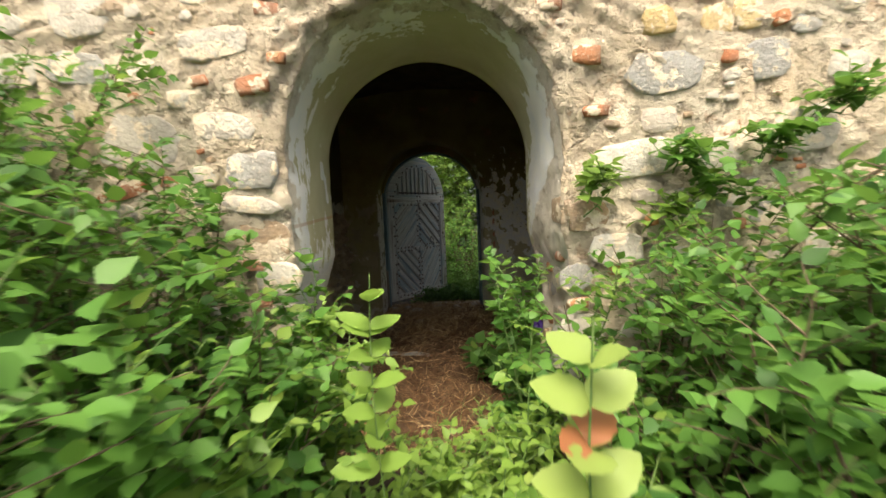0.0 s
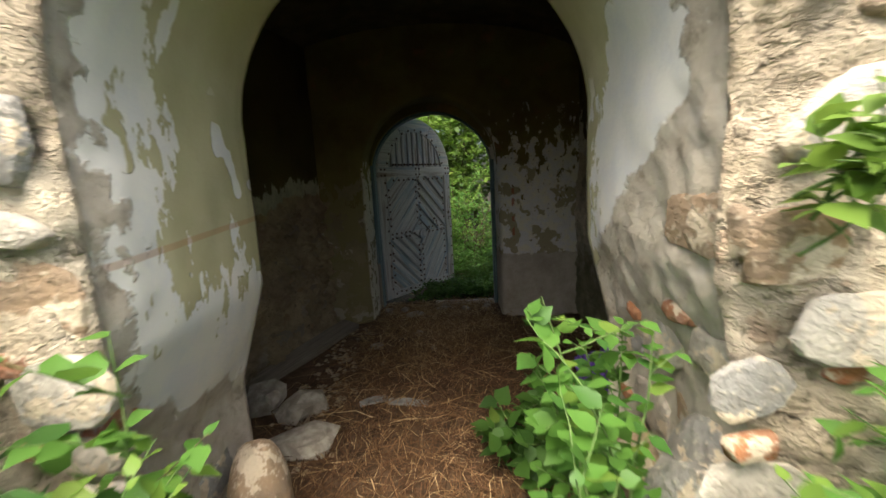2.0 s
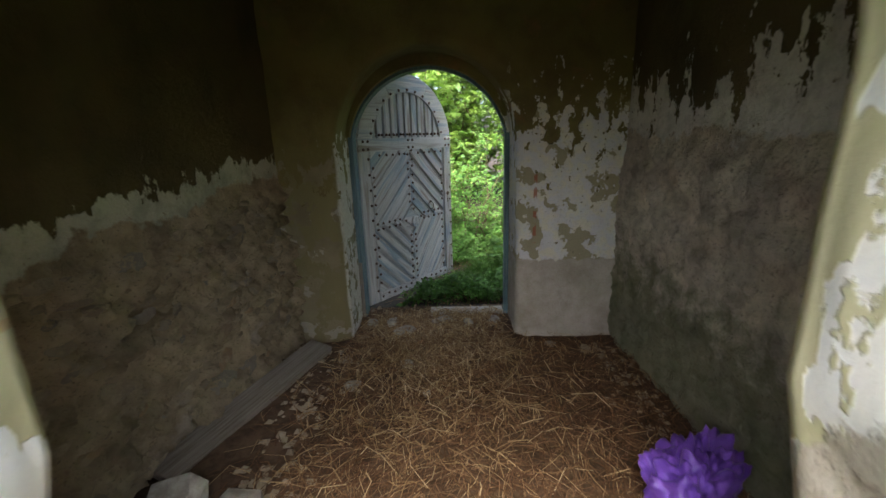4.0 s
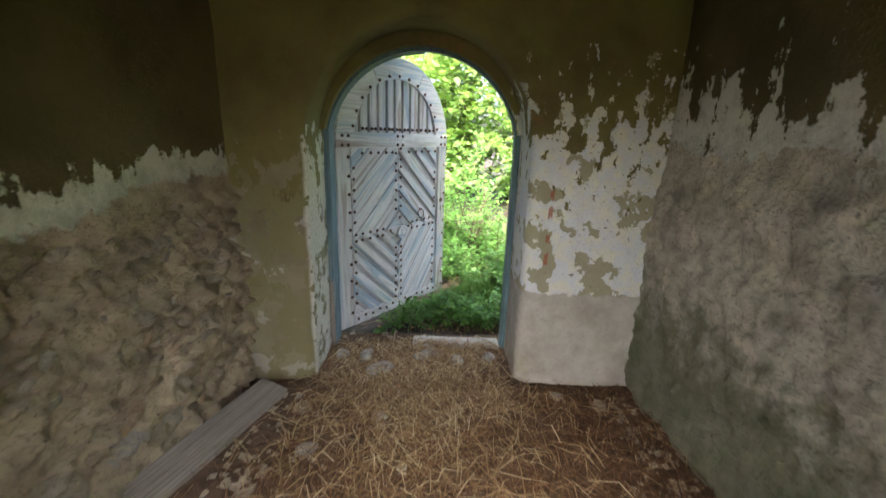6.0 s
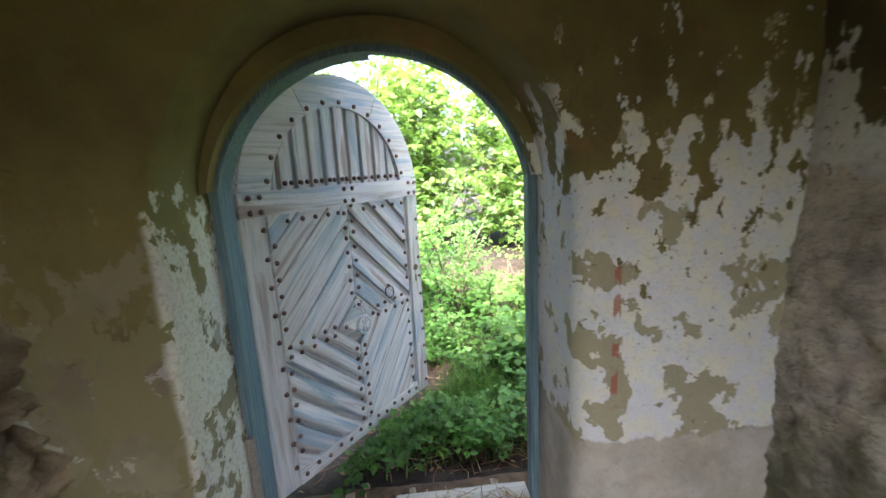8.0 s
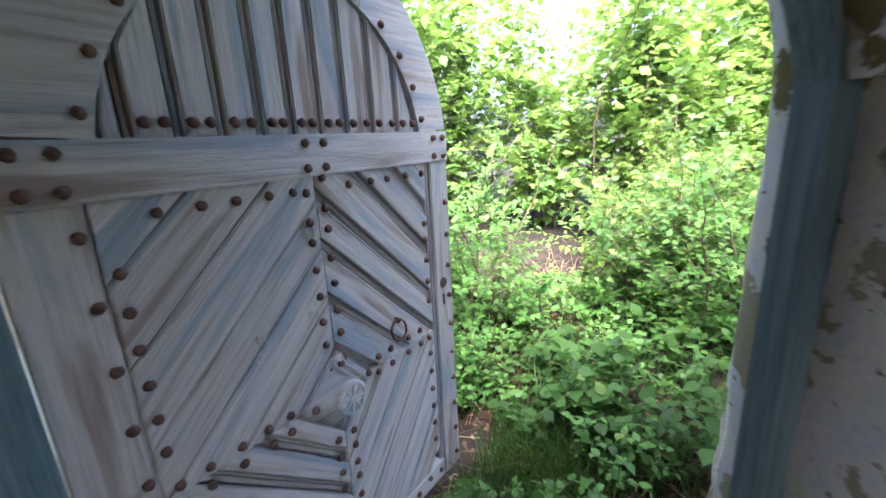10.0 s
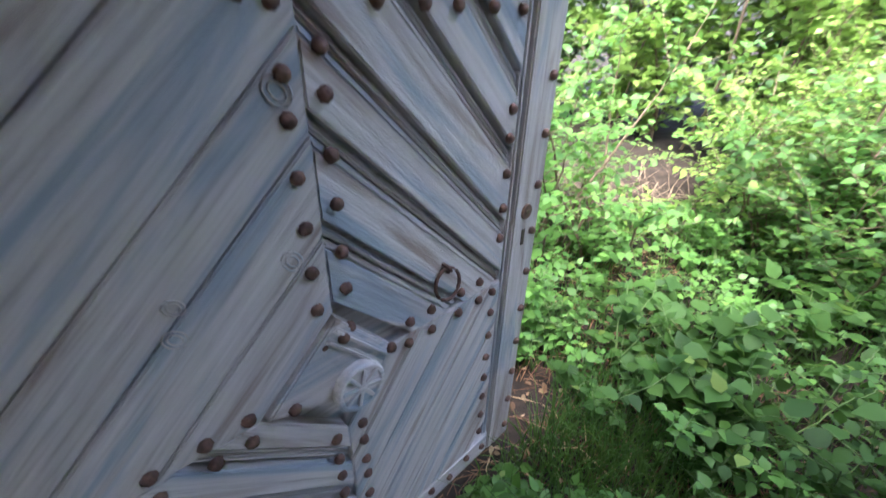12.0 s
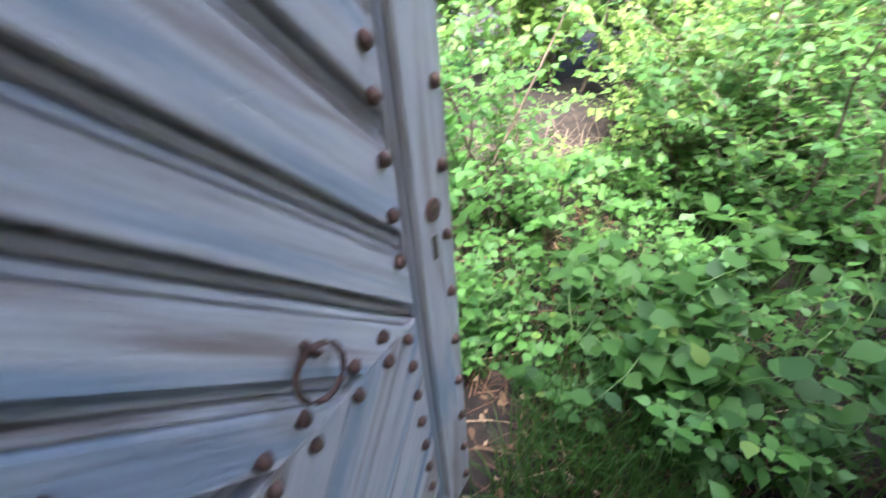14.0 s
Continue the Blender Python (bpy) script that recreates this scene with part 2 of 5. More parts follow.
MORTAR = mortar_mat()
FIELD_STONE = stone_mat("field_stone", [(0.0, (0.32, 0.30, 0.27)), (0.3, (0.46, 0.40, 0.33)), (0.55, (0.38, 0.28, 0.20)), (0.75, (0.55, 0.50, 0.44)), (1.0, (0.27, 0.27, 0.26))])
BRICK = stone_mat("old_brick", [(0.0, (0.42, 0.16, 0.08)), (0.5, (0.50, 0.22, 0.11)), (1.0, (0.38, 0.17, 0.10))])
OLIVE_INTRADOS = intrados_mat()
def back_wall_mat():
    """Olive paint above, flaking whitewash on the panel beside the door, stained plaster below."""
    m = Mat("back_wall_plaster")
    x, z = m.axis(0), m.axis(2)
    big, mid, fine = m.noise(2.4, 5), m.noise(11, 6, 0.66), m.noise(70, 5)
    flake = m.noise(10, 5, 0.62, stretch=(1.2, 1, 0.8))
    olive = m.mix(m.step(big, 0.35, 0.7), (0.20, 0.165, 0.06), (0.13, 0.10, 0.04))
    olive = m.mix(m.math("MULTIPLY", m.step(m.noise(3.5, 4), 0.58, 0.72), 0.5), olive, (0.33, 0.16, 0.08))
    white = m.mix(m.step(mid, 0.42, 0.6), (0.66, 0.65, 0.67), (0.72, 0.68, 0.58))
    tan = m.mix(m.step(big, 0.4, 0.65), (0.25, 0.215, 0.13), (0.18, 0.145, 0.085))
    grey = m.ramp(m.noise(6, 7), (0.3, (0.34, 0.29, 0.23)), (0.55, (0.47, 0.42, 0.36)), (0.75, (0.55, 0.51, 0.47)))
    right = m.step(x, 0.36, 0.46)
    upper = m.step(m.math("ADD", z, m.math("MULTIPLY", m.math("SUBTRACT", flake, 0.5), 2.6)), 1.58, 1.60)
    spots = m.step(m.math("ADD", m.noise(5.2, 5, 0.6), m.math("MULTIPLY", m.math("SUBTRACT", mid, 0.5), 0.25)), 0.545, 0.555)
    panel = m.mix(spots, white, (0.36, 0.32, 0.21))
    panel = m.mix(m.step(m.noise(30, 3), 0.68, 0.70), panel, (0.25, 0.21, 0.15))
    stripe = m.math("MULTIPLY", m.step(m.math("ABSOLUTE", m.math("SUBTRACT", x, 0.615)), 0.014, 0.010), m.step(m.math("ABSOLUTE", m.math("SUBTRACT", z, 1.03)), 0.28, 0.26))
    stripe = m.math("MULTIPLY", stripe, m.step(mid, 0.44, 0.5))
    panel = m.mix(m.math("MULTIPLY", stripe, 0.8), panel, (0.36, 0.10, 0.055))
    low = m.step(m.math("ADD", z, m.math("MULTIPLY", m.math("SUBTRACT", mid, 0.5), 0.10)), 0.62, 0.635)
    side_r = m.mix(low, grey, m.mix(upper, panel, olive))
    upl = m.step(m.math("ADD", z, m.math("MULTIPLY", m.math("SUBTRACT", flake, 0.5), 1.3)), 1.25, 1.28)
    side_l = m.mix(m.step(m.noise(4.5, 5, 0.6), 0.57, 0.58), tan, m.mix(0.7, white, tan))
    side_l = m.mix(m.step(m.noise(3.1, 5, 0.6), 0.52, 0.53), side_l, (0.20, 0.17, 0.08))
    side_l = m.mix(upl, m.mix(m.math("MULTIPLY", m.math("SUBTRACT", 1.0, low), 0.25), side_l, (0.24, 0.20, 0.12)), olive)
    c = m.mix(right, side_l, side_r)
    c = m.mix(m.math("MULTIPLY", m.step(fine, 0.5, 0.75), 0.25), c, (0.2, 0.16, 0.11))
    y = m.axis(1)
    worn = m.math("MULTIPLY", m.step(y, 4.945, 4.965), m.step(x, -0.66, -0.70))
    worn = m.math("MULTIPLY", worn, m.step(m.math("ADD", z, m.math("MULTIPLY", m.math("SUBTRACT", mid, 0.5), 0.9)), 1.5, 1.46))
    worn = m.math("MULTIPLY", worn, m.step(m.noise(7.5, 6, 0.65), 0.545, 0.53))
    c = m.mix(worn, c, m.mix(m.step(fine, 0.45, 0.65), (0.62, 0.58, 0.50), (0.48, 0.42, 0.33)))
    h = m.math("ADD", m.math("MULTIPLY", low, 0.6), m.math("ADD", m.math("MULTIPLY", spots, -0.35), m.math("MULTIPLY", upper, 0.3)))
    m.colour(c).bump(m.math("ADD", h, m.math("MULTIPLY", m.math("ADD", mid, fine), 0.35)), 0.7, 0.012)
    return m.m


LEFT_WALL = painted_plaster_mat("left_wall_plaster", (0.115, 0.09, 0.035), (0.50, 0.48, 0.37), (0.38, 0.295, 0.195), 0.935, -0.10, 0.80, 0.35, 0.30)
RIGHT_WALL = painted_plaster_mat("right_wall_plaster", (0.155, 0.125, 0.06), (0.74, 0.72, 0.70), (0.62, 0.545, 0.46), 1.72, 0.0, 1.47, 1.5, 0.8, moss=0.8)
BACK_WALL = back_wall_mat()
# near-black plaster of the vault, reused for the keyhole and bolt
CEILING = plain_mat("dark_plaster", (0.06, 0.05, 0.035), (0.10, 0.085, 0.055), 6, 0.95)
# soil nearly black: the shade under the brush is put into its colour
SHADED_SOIL = plain_mat("soil", (0.014, 0.010, 0.007), (0.034, 0.024, 0.016), 12, 0.95, bump=0.9)
DUSTY_FLOOR = plain_mat("dusty_floor", (0.07, 0.042, 0.026), (0.135, 0.085, 0.052), 14, 0.95, bump=0.9)
STRAW = island_mat("straw", [(0.0, (0.06, 0.03, 0.016)), (0.45, (0.13, 0.065, 0.032)), (0.85, (0.24, 0.135, 0.065)), (1.0, (0.55, 0.40, 0.22))])
GREY_WOOD = wood_mat("blue_grey_weathered_wood", rough=0.36, pale=(0.69, 0.67, 0.655), mid_c=(0.54, 0.525, 0.515), dark=(0.29, 0.265, 0.25), tint=(0.22, 0.31, 0.40))
BLUE_FRAME = wood_mat("blue_painted_wood", (0.22, 0.28, 0.29), (0.11, 0.18, 0.21), (0.06, 0.075, 0.08), along=2)
BOARD = wood_mat("dusty_board", (0.34, 0.30, 0.25), (0.24, 0.20, 0.16), (0.13, 0.10, 0.08), rough=0.85, along=1)
PALE_BOARD = wood_mat("bleached_board", (0.66, 0.61, 0.55), (0.52, 0.47, 0.42), (0.34, 0.29, 0.25), rough=0.8)
RUST = plain_mat("rusty_iron", (0.08, 0.05, 0.040), (0.17, 0.10, 0.075), 60, 0.6, 0.3)
SLATE = plain_mat("slate", (0.20, 0.20, 0.20), (0.32, 0.31, 0.30), 25, 0.7)
LIME_ROCK = plain_mat("lime_rubble", (0.27, 0.235, 0.20), (0.44, 0.40, 0.35), 18, 0.9, bump=0.8)
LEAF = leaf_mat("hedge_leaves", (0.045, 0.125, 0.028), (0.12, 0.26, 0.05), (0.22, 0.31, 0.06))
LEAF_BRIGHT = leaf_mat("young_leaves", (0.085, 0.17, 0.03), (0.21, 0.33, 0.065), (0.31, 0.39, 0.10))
# dark green lowered further to stand in for shade low in the thicket
LEAF_DARK_SHADED = leaf_mat("shaded_ground_leaves", (0.020, 0.060, 0.012), (0.058, 0.135, 0.024), (0.15, 0.22, 0.04), 0.6)
LEAF_LIME = leaf_mat("lime_shoot_leaves", (0.20, 0.29, 0.07), (0.29, 0.38, 0.10), (0.36, 0.34, 0.12))
LEAF_RED = leaf_mat("reddish_leaves", (0.30, 0.10, 0.05), (0.42, 0.16, 0.08), (0.42, 0.25, 0.10))
BARK = plain_mat("twig_bark", (0.09, 0.065, 0.04), (0.17, 0.13, 0.085), 30, 0.9)
GREEN_STEM = plain_mat("green_stems", (0.08, 0.15, 0.04), (0.15, 0.22, 0.07), 30, 0.7)
BAG = plain_mat("purple_plastic", (0.13, 0.055, 0.36), (0.19, 0.085, 0.48), 9, 0.28)
YELLOW_STONE = stone_mat("ochre_stone", [(0.0, (0.55, 0.40, 0.20)), (1.0, (0.60, 0.46, 0.26))])
PALE_STONE = stone_mat("pale_limestone", [(0.0, (0.52, 0.47, 0.41)), (0.5, (0.60, 0.56, 0.50)), (1.0, (0.48, 0.42, 0.36))])
BROWN_STONE = stone_mat("brown_sandstone", [(0.0, (0.36, 0.24, 0.15)), (1.0, (0.42, 0.31, 0.22))])
GREY_STONE = stone_mat("grey_stone", [(0.0, (0.30, 0.29, 0.28)), (1.0, (0.40, 0.39, 0.37))])
DRY_LEAF = island_mat("dry_leaves", [(0.0, (0.12, 0.07, 0.035)), (0.6, (0.22, 0.14, 0.07)), (1.0, (0.34, 0.25, 0.14))])
WALL_STONE = stone_mat("dusty_wall_stone", [(0.0, (0.30, 0.23, 0.15)), (0.5, (0.36, 0.28, 0.19)), (0.8, (0.27, 0.24, 0.20)), (1.0, (0.42, 0.27, 0.15))], cover=((0.30, 0.23, 0.15), (0.46, 0.37, 0.25)))
HAY = island_mat("golden_hay", [(0.0, (0.13, 0.07, 0.035)), (0.4, (0.24, 0.14, 0.065)), (0.8, (0.44, 0.30, 0.15)), (1.0, (0.66, 0.52, 0.33))])


# ---- building blocks ----
def mesh_of(name, verts, faces, material, smooth=True):
    me = bpy.data.meshes.new(name)
    me.from_pydata([tuple(v) for v in verts], [], [tuple(int(i) for i in f) for f in faces])
    me.materials.append(material)
    me.polygons.foreach_set("use_smooth", [smooth] * len(me.polygons))
    me.update()
    return me


def mesh_bulk(name, verts, loops, sizes, material, smooth=True):
    """A large mesh from flat arrays."""
    me = bpy.data.meshes.new(name)
    me.vertices.add(len(verts)), me.loops.add(len(loops)), me.polygons.add(len(sizes))
    me.vertices.foreach_set("co", np.asarray(verts, np.float32).ravel())
    me.loops.foreach_set("vertex_index", np.asarray(loops, np.int32))
    starts = np.concatenate([[0], np.cumsum(sizes)[:-1]]).astype(np.int32)
    me.polygons.foreach_set("loop_start", starts)
    me.polygons.foreach_set("use_smooth", [smooth] * len(sizes))
    me.materials.append(material)
    me.update(calc_edges=True)
    return me


def part(name, me, parent, label="", m=None):
    """One mesh as a part of a thing or of a part."""
    ob = new(name, me)
    ob.parent = parent
    if m is not None:
        ob.matrix_basis = m
    return tagged(ob, label=label)


def thing(name, label, category, m=None, me=None, group="", kind=""):
    ob = new(name, me)
    if m is not None:
        ob.matrix_basis = m
    return tagged(ob, label, category, group, kind)


def fbm(p, scale, octaves=4):
    return noise.fractal(Vector(p) * scale, 0.9, 2.0, octaves)


def box_bm(bm, lo, hi, bevel=0.0):
    """A box, its edges bevelled, added to a bmesh."""
    made = bmesh.ops.create_cube(bm, size=1.0)["verts"]
    for v in made:
        v.co = Vector([lo[k] + (v.co[k] + 0.5) * (hi[k] - lo[k]) for k in range(3)])
    if bevel:
        es = list({e for v in made for e in v.link_edges})
        bmesh.ops.bevel(bm, geom=es, offset=bevel, segments=2, affect="EDGES", profile=0.6)


def from_bm(name, bm, material, smooth=False):
    bmesh.ops.recalc_face_normals(bm, faces=bm.faces)
    me = bpy.data.meshes.new(name)
    bm.to_mesh(me)
    bm.free()
    me.materials.append(material)
    me.polygons.foreach_set("use_smooth", [smooth] * len(me.polygons))
    return me


def arch_line(cx, hw, z0, spring, apex, n_jamb, n_arc, grow=0.0):
    """Points of a round-headed opening, from the foot of the right jamb over the head to the left foot."""
    hw, apex = hw + grow, apex + grow
    rise = apex - spring
    rad = (hw * hw + rise * rise) / (2 * rise)
    zc = apex - rad
    a0 = math.asin(min(1.0, max(-1.0, (spring - zc) / rad)))
    pts = [(cx + hw, z0 + (spring - z0) * i / n_jamb) for i in range(n_jamb)]
    pts += [(cx + rad * math.cos(a0 + (math.pi - 2 * a0) * i / n_arc), zc + rad * math.sin(a0 + (math.pi - 2 * a0) * i / n_arc)) for i in range(n_arc + 1)]
    pts += [(cx - hw, spring - (spring - z0) * (i + 1) / n_jamb) for i in range(n_jamb)]
    return np.array(pts)


def to_rect(line, n_jamb, x0, x1, top, centre):
    """Where each point of an arch line is carried to on the wall's outer rectangle."""
    out = []
    n = len(line)
    for i, (x, z) in enumerate(line):
        if i <= n_jamb:
            out.append((x1, z))
        elif i >= n - 1 - n_jamb:
            out.append((x0, z))
        else:
            d = Vector((x - centre[0], z - centre[1]))
            s = min(((x1 if d.x > 0 else x0) - centre[0]) / d.x if abs(d.x) > 1e-6 else 1e9, (top - centre[1]) / d.y if d.y > 1e-6 else 1e9)
            out.append((centre[0] + d.x * s, centre[1] + d.y * s))
    return np.array(out)


def ring_mesh(name, rings, materials, which, relief):
    """A sheet through rings of points; relief(point, normal) gives the height by which each point stands proud."""
    r = np.array(rings)
    a, b = r.shape[:2]
    du, dv = np.gradient(r, axis=0), np.gradient(r, axis=1)
    nrm = np.cross(dv, du)
    nrm /= np.linalg.norm(nrm, axis=2, keepdims=True) + 1e-9
    verts = [tuple(r[i, j] + nrm[i, j] * relief(r[i, j], nrm[i, j])) for i in range(a) for j in range(b)]
    faces = [(i * b + j, i * b + j + 1, (i + 1) * b + j + 1, (i + 1) * b + j) for i in range(a - 1) for j in range(b - 1)]
    me = mesh_of(name, verts, faces, materials[0])
    for m in materials[1:]:
        me.materials.append(m)
    me.polygons.foreach_set("material_index", [which[i] for i in range(a - 1) for _ in range(b - 1)])
    return me


def structure(name, label, category, me):
    return tagged(new(name, me), label, category, kind="structure")


# ---- the porch: front wall with its open arch ----
FRONT, BACK_OF_FRONT, INNER, OUTER = 1.86, 2.66, 4.92, 5.96
LEFT, RIGHT, WALL_TOP = -1.16, 1.22, 2.9
DOOR_CX, DOOR_HW, SPRING, APEX = -0.129, 0.588, 1.53, 2.0


def xyz(line, y):
    return [(x, y, z) for x, z in line]


def blend(a, b, k):
    return a + (b - a) * k


def front_wall():
    nj, na = 70, 60
    outer = arch_line(-0.07, 0.625, -0.5, 1.58, 2.2, nj, na)
    inner = arch_line(-0.076, 0.624, -0.5, 1.60, 2.18, nj, na)
    for line in (outer, inner):
        for q in line:
            q[0] += -0.13 * max(0.0, min(1.0, (1.0 - q[1]) / 0.4)) if q[0] < -0.4 else (0.09 * max(0.0, min(1.0, (1.12 - q[1]) / 0.35)) if q[0] > 0.4 else 0.0)
    rect = to_rect(outer, nj, -4.2, 4.2, WALL_TOP, (-0.07, 1.4))
    rect_in = to_rect(inner, nj, -1.75, 1.6, WALL_TOP - 0.1, (-0.065, 1.4))
    rings, which = [], []
    for k in range(91):
        s = (k / 90) ** 0.7
        lip = 0.05 * max(0.0, (s - 0.955) / 0.045)
        rings.append(xyz(blend(rect, outer, s), FRONT + lip))
        which.append(0)
    for k in range(1, 41):
        s = k / 40
        rings.append(xyz(blend(outer, inner, s), FRONT + 0.05 + (BACK_OF_FRONT - FRONT - 0.05) * s))
        which.append(1)
    for k in range(1, 13):
        rings.append(xyz(blend(inner, rect_in, k / 12), BACK_OF_FRONT))
        which.append(2)

    def relief(p, n):
        x, y, z = p
        if n[1] < -0.5:
            return 0.035 * fbm(p, 5.0) + 0.022 * fbm(p, 16.0, 4)
        if y < 2.62:
            foot = 0.74 + 0.5 * max(0.0, 2.3 - y) if x < 0 else 3.53 - 0.95 * y
            rough = max(0.0, min(1.0, (foot - z) / 0.12)) + max(0.0, min(1.0, (2.03 - y) / 0.12))
            return 0.014 * fbm(p, 2.6) + min(1.0, rough) * (0.006 * fbm(p, 5.0) + 0.014 * fbm(p, 21.0, 5) - 0.016)
        return 0.006 * fbm(p, 4.0)

    me = ring_mesh("wall_front", rings, [MORTAR, OLIVE_INTRADOS, LEFT_WALL], which, relief)
    return structure("wall_front", "thick rubble wall in crumbling cream lime mortar with a round arch", "wall", me)


wall_front = front_wall()


def back_wall():
    nj, na = 60, 60
    face = arch_line(DOOR_CX, 0.622, -0.5, 1.50, 2.09, nj, na)
    hold = arch_line(DOOR_CX, 0.626, -0.5, 1.50, 2.11, nj, na)
    wide = arch_line(DOOR_CX, 1.03, -0.5, 1.82, 2.2, nj, na)
    rect = to_rect(face, nj, -1.7, 1.5, WALL_TOP - 0.1, (DOOR_CX, 1.3))
    rect_out = to_rect(wide, nj, -4.2, 4.2, WALL_TOP, (DOOR_CX, 1.3))
    rings, which = [], []
    for k in range(41):
        s = (k / 40) ** 0.8
        lip = 0.05 * max(0.0, (s - 0.92) / 0.08) ** 2
        rings.append(xyz(blend(rect, face, s), INNER + lip))
        which.append(0)
    for k in range(1, 13):
        rings.append(xyz(blend(face, hold, k / 12), INNER + 0.05 + (5.48 - INNER - 0.05) * k / 12))
        which.append(0)
    for k in range(1, 15):
        rings.append(xyz(blend(hold, wide, k / 14), 5.48 + (OUTER - 5.48) * k / 14))
        which.append(1)
    for k in range(1, 21):
        rings.append(xyz(blend(wide, rect_out, (k / 20) ** 1.3), OUTER))
        which.append(2)

    def relief(p, n):
        x, y, z = p
        if y < 5.0:
            return 0.010 * fbm(p, 3.0) + 0.004 * fbm(p, 14.0, 3)
        if y < 5.49:
            chip = max(0.0, 1 - abs(y - 5.0) / 0.12) * max(0.0, fbm(p, 9.0, 3)) if x < DOOR_CX else 0.0
            return 0.008 * fbm(p, 4.0) - 0.03 * chip
        low = max(0.15, min(1.0, (0.75 - z) / 0.3))
        return 0.05 * low * fbm(p, 6.0) + 0.012 * low * fbm(p, 24.0, 3)

    me = ring_mesh("wall_back", rings, [BACK_WALL, OUTER_REVEAL, MORTAR], which, relief)
    return structure("wall_back", "inner porch wall with peeling whitewash round an arched doorway", "wall", me)


OUTER_REVEAL = painted_plaster_mat("reveal_plaster", (0.74, 0.54, 0.42), (0.80, 0.75, 0.66), (0.50, 0.43, 0.36), 1.15, 0.0, 0.80)
wall_back = back_wall()


def side_wall(name, label, x, sign, material, rough_amount, rough_top):
    ys = np.linspace(BACK_OF_FRONT - 0.05, INNER + 0.05, 150)
    zs = np.linspace(-0.3, 2.7, 210)
    rings = [[(x - (0.16 * (INNER - y) if sign < 0 else 0.0), y, z) for y in (ys if sign > 0 else ys[::-1])] for z in zs]

    def relief(p, n):
        _, y, z = p
        edge = rough_top(y) + 0.12 * fbm(p, 3.0, 3)
        low = max(0.0, min(1.0, (edge - z) / 0.10))
        stone = noise.cell(Vector((0, y * 7.0, z * 9.0)))
        slant = Vector(((z - 0.35 * y) * 11.0, (y + 0.35 * z) * 3.2, 0.4))
        course = (0.35 - 1.1 * abs(noise.noise(slant)) + 0.5 * noise.noise(slant * 2.3)) if sign < 0 else 0.0
        lumps = 0.8 * course + 0.35 * fbm(p, 6.0) + 0.45 * fbm(p, 16.0, 4) - 0.25 * abs(fbm(p, 11.0, 2))
        return 0.008 * fbm(p, 2.0) + low * (rough_amount * lumps - 0.022 + 0.006 * stone)

    me = ring_mesh(name, rings, [material], [0] * len(zs), relief)
    return structure(name, label, "wall", me)


wall_left = side_wall("wall_left", "porch side wall with dark peeling paint above exposed rubble", LEFT, -1, LEFT_WALL, 0.10, lambda y: 1.06 + 0.10 * (y - 2.7))
wall_right = side_wall("wall_right", "porch side wall with worn whitewash above rough grey plaster", RIGHT, 1, RIGHT_WALL, 0.045, lambda y: 1.42)


def outer_end(name, x):
    bm = bmesh.new()
    box_bm(bm, (x - 0.2, FRONT + 0.15, -0.5), (x + 0.2, OUTER - 0.15, WALL_TOP), 0.02)
    return structure(name, "rubble outer wall of the building", "wall", from_bm(name, bm, MORTAR))


outer_end("wall_west", -4.1)
outer_end("wall_east", 4.1)


def ceiling():
    n = 28
    rings = []
    for i in range(n + 1):
        a = math.pi * i / n
        rings.append([(-0.15 - 1.50 * math.cos(a), y, 2.2 + 0.48 * math.sin(a)) for y in np.linspace(BACK_OF_FRONT - 0.02, INNER + 0.02, 40)])
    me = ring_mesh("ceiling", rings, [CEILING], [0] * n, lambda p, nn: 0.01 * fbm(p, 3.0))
    structure("ceiling", "dark plastered barrel vault of the porch", "ceiling", me)
    # unseen slab added over the porch, low enough to let skylight reach the door
    bm = bmesh.new()
    box_bm(bm, (-4.2, FRONT + 0.1, WALL_TOP - 0.18), (4.2, OUTER - 0.1, WALL_TOP - 0.01), 0.02)
    structure("roof_slab", "unseen flat top added to close the building, kept low for light", "roof", from_bm("roof_slab", bm, MORTAR))
    for nm, x in (("wall_fill_left", -2.12), ("wall_fill_right", 1.81)):
        bm = bmesh.new()
        box_bm(bm, (x - 0.45, BACK_OF_FRONT + 0.03, -0.4), (x + 0.45, INNER - 0.03, WALL_TOP - 0.2), 0.02)
        structure(nm, "solid rubble core behind the porch side wall", "wall", from_bm(nm, bm, MORTAR))


ceiling()


# ---- ground ----
def ground_height(x, y):
    h = -0.16 + 0.16 * max(0.0, min(1.0, (y - 0.2) / 1.7))
    if y > 5.6:
        h = -0.03 + 0.05 * max(0.0, y - 6.5) * 0.6
        # the bank is sunk into a hollow so that it lies darker
        bank = max(0.0, 1 - ((x - 1.35) / 1.2) ** 2 - ((y - 9.0) / 0.8) ** 2)
        h -= 0.30 * bank
    return h + 0.03 * noise.noise(Vector((x * 1.7, y * 1.7, 0)))


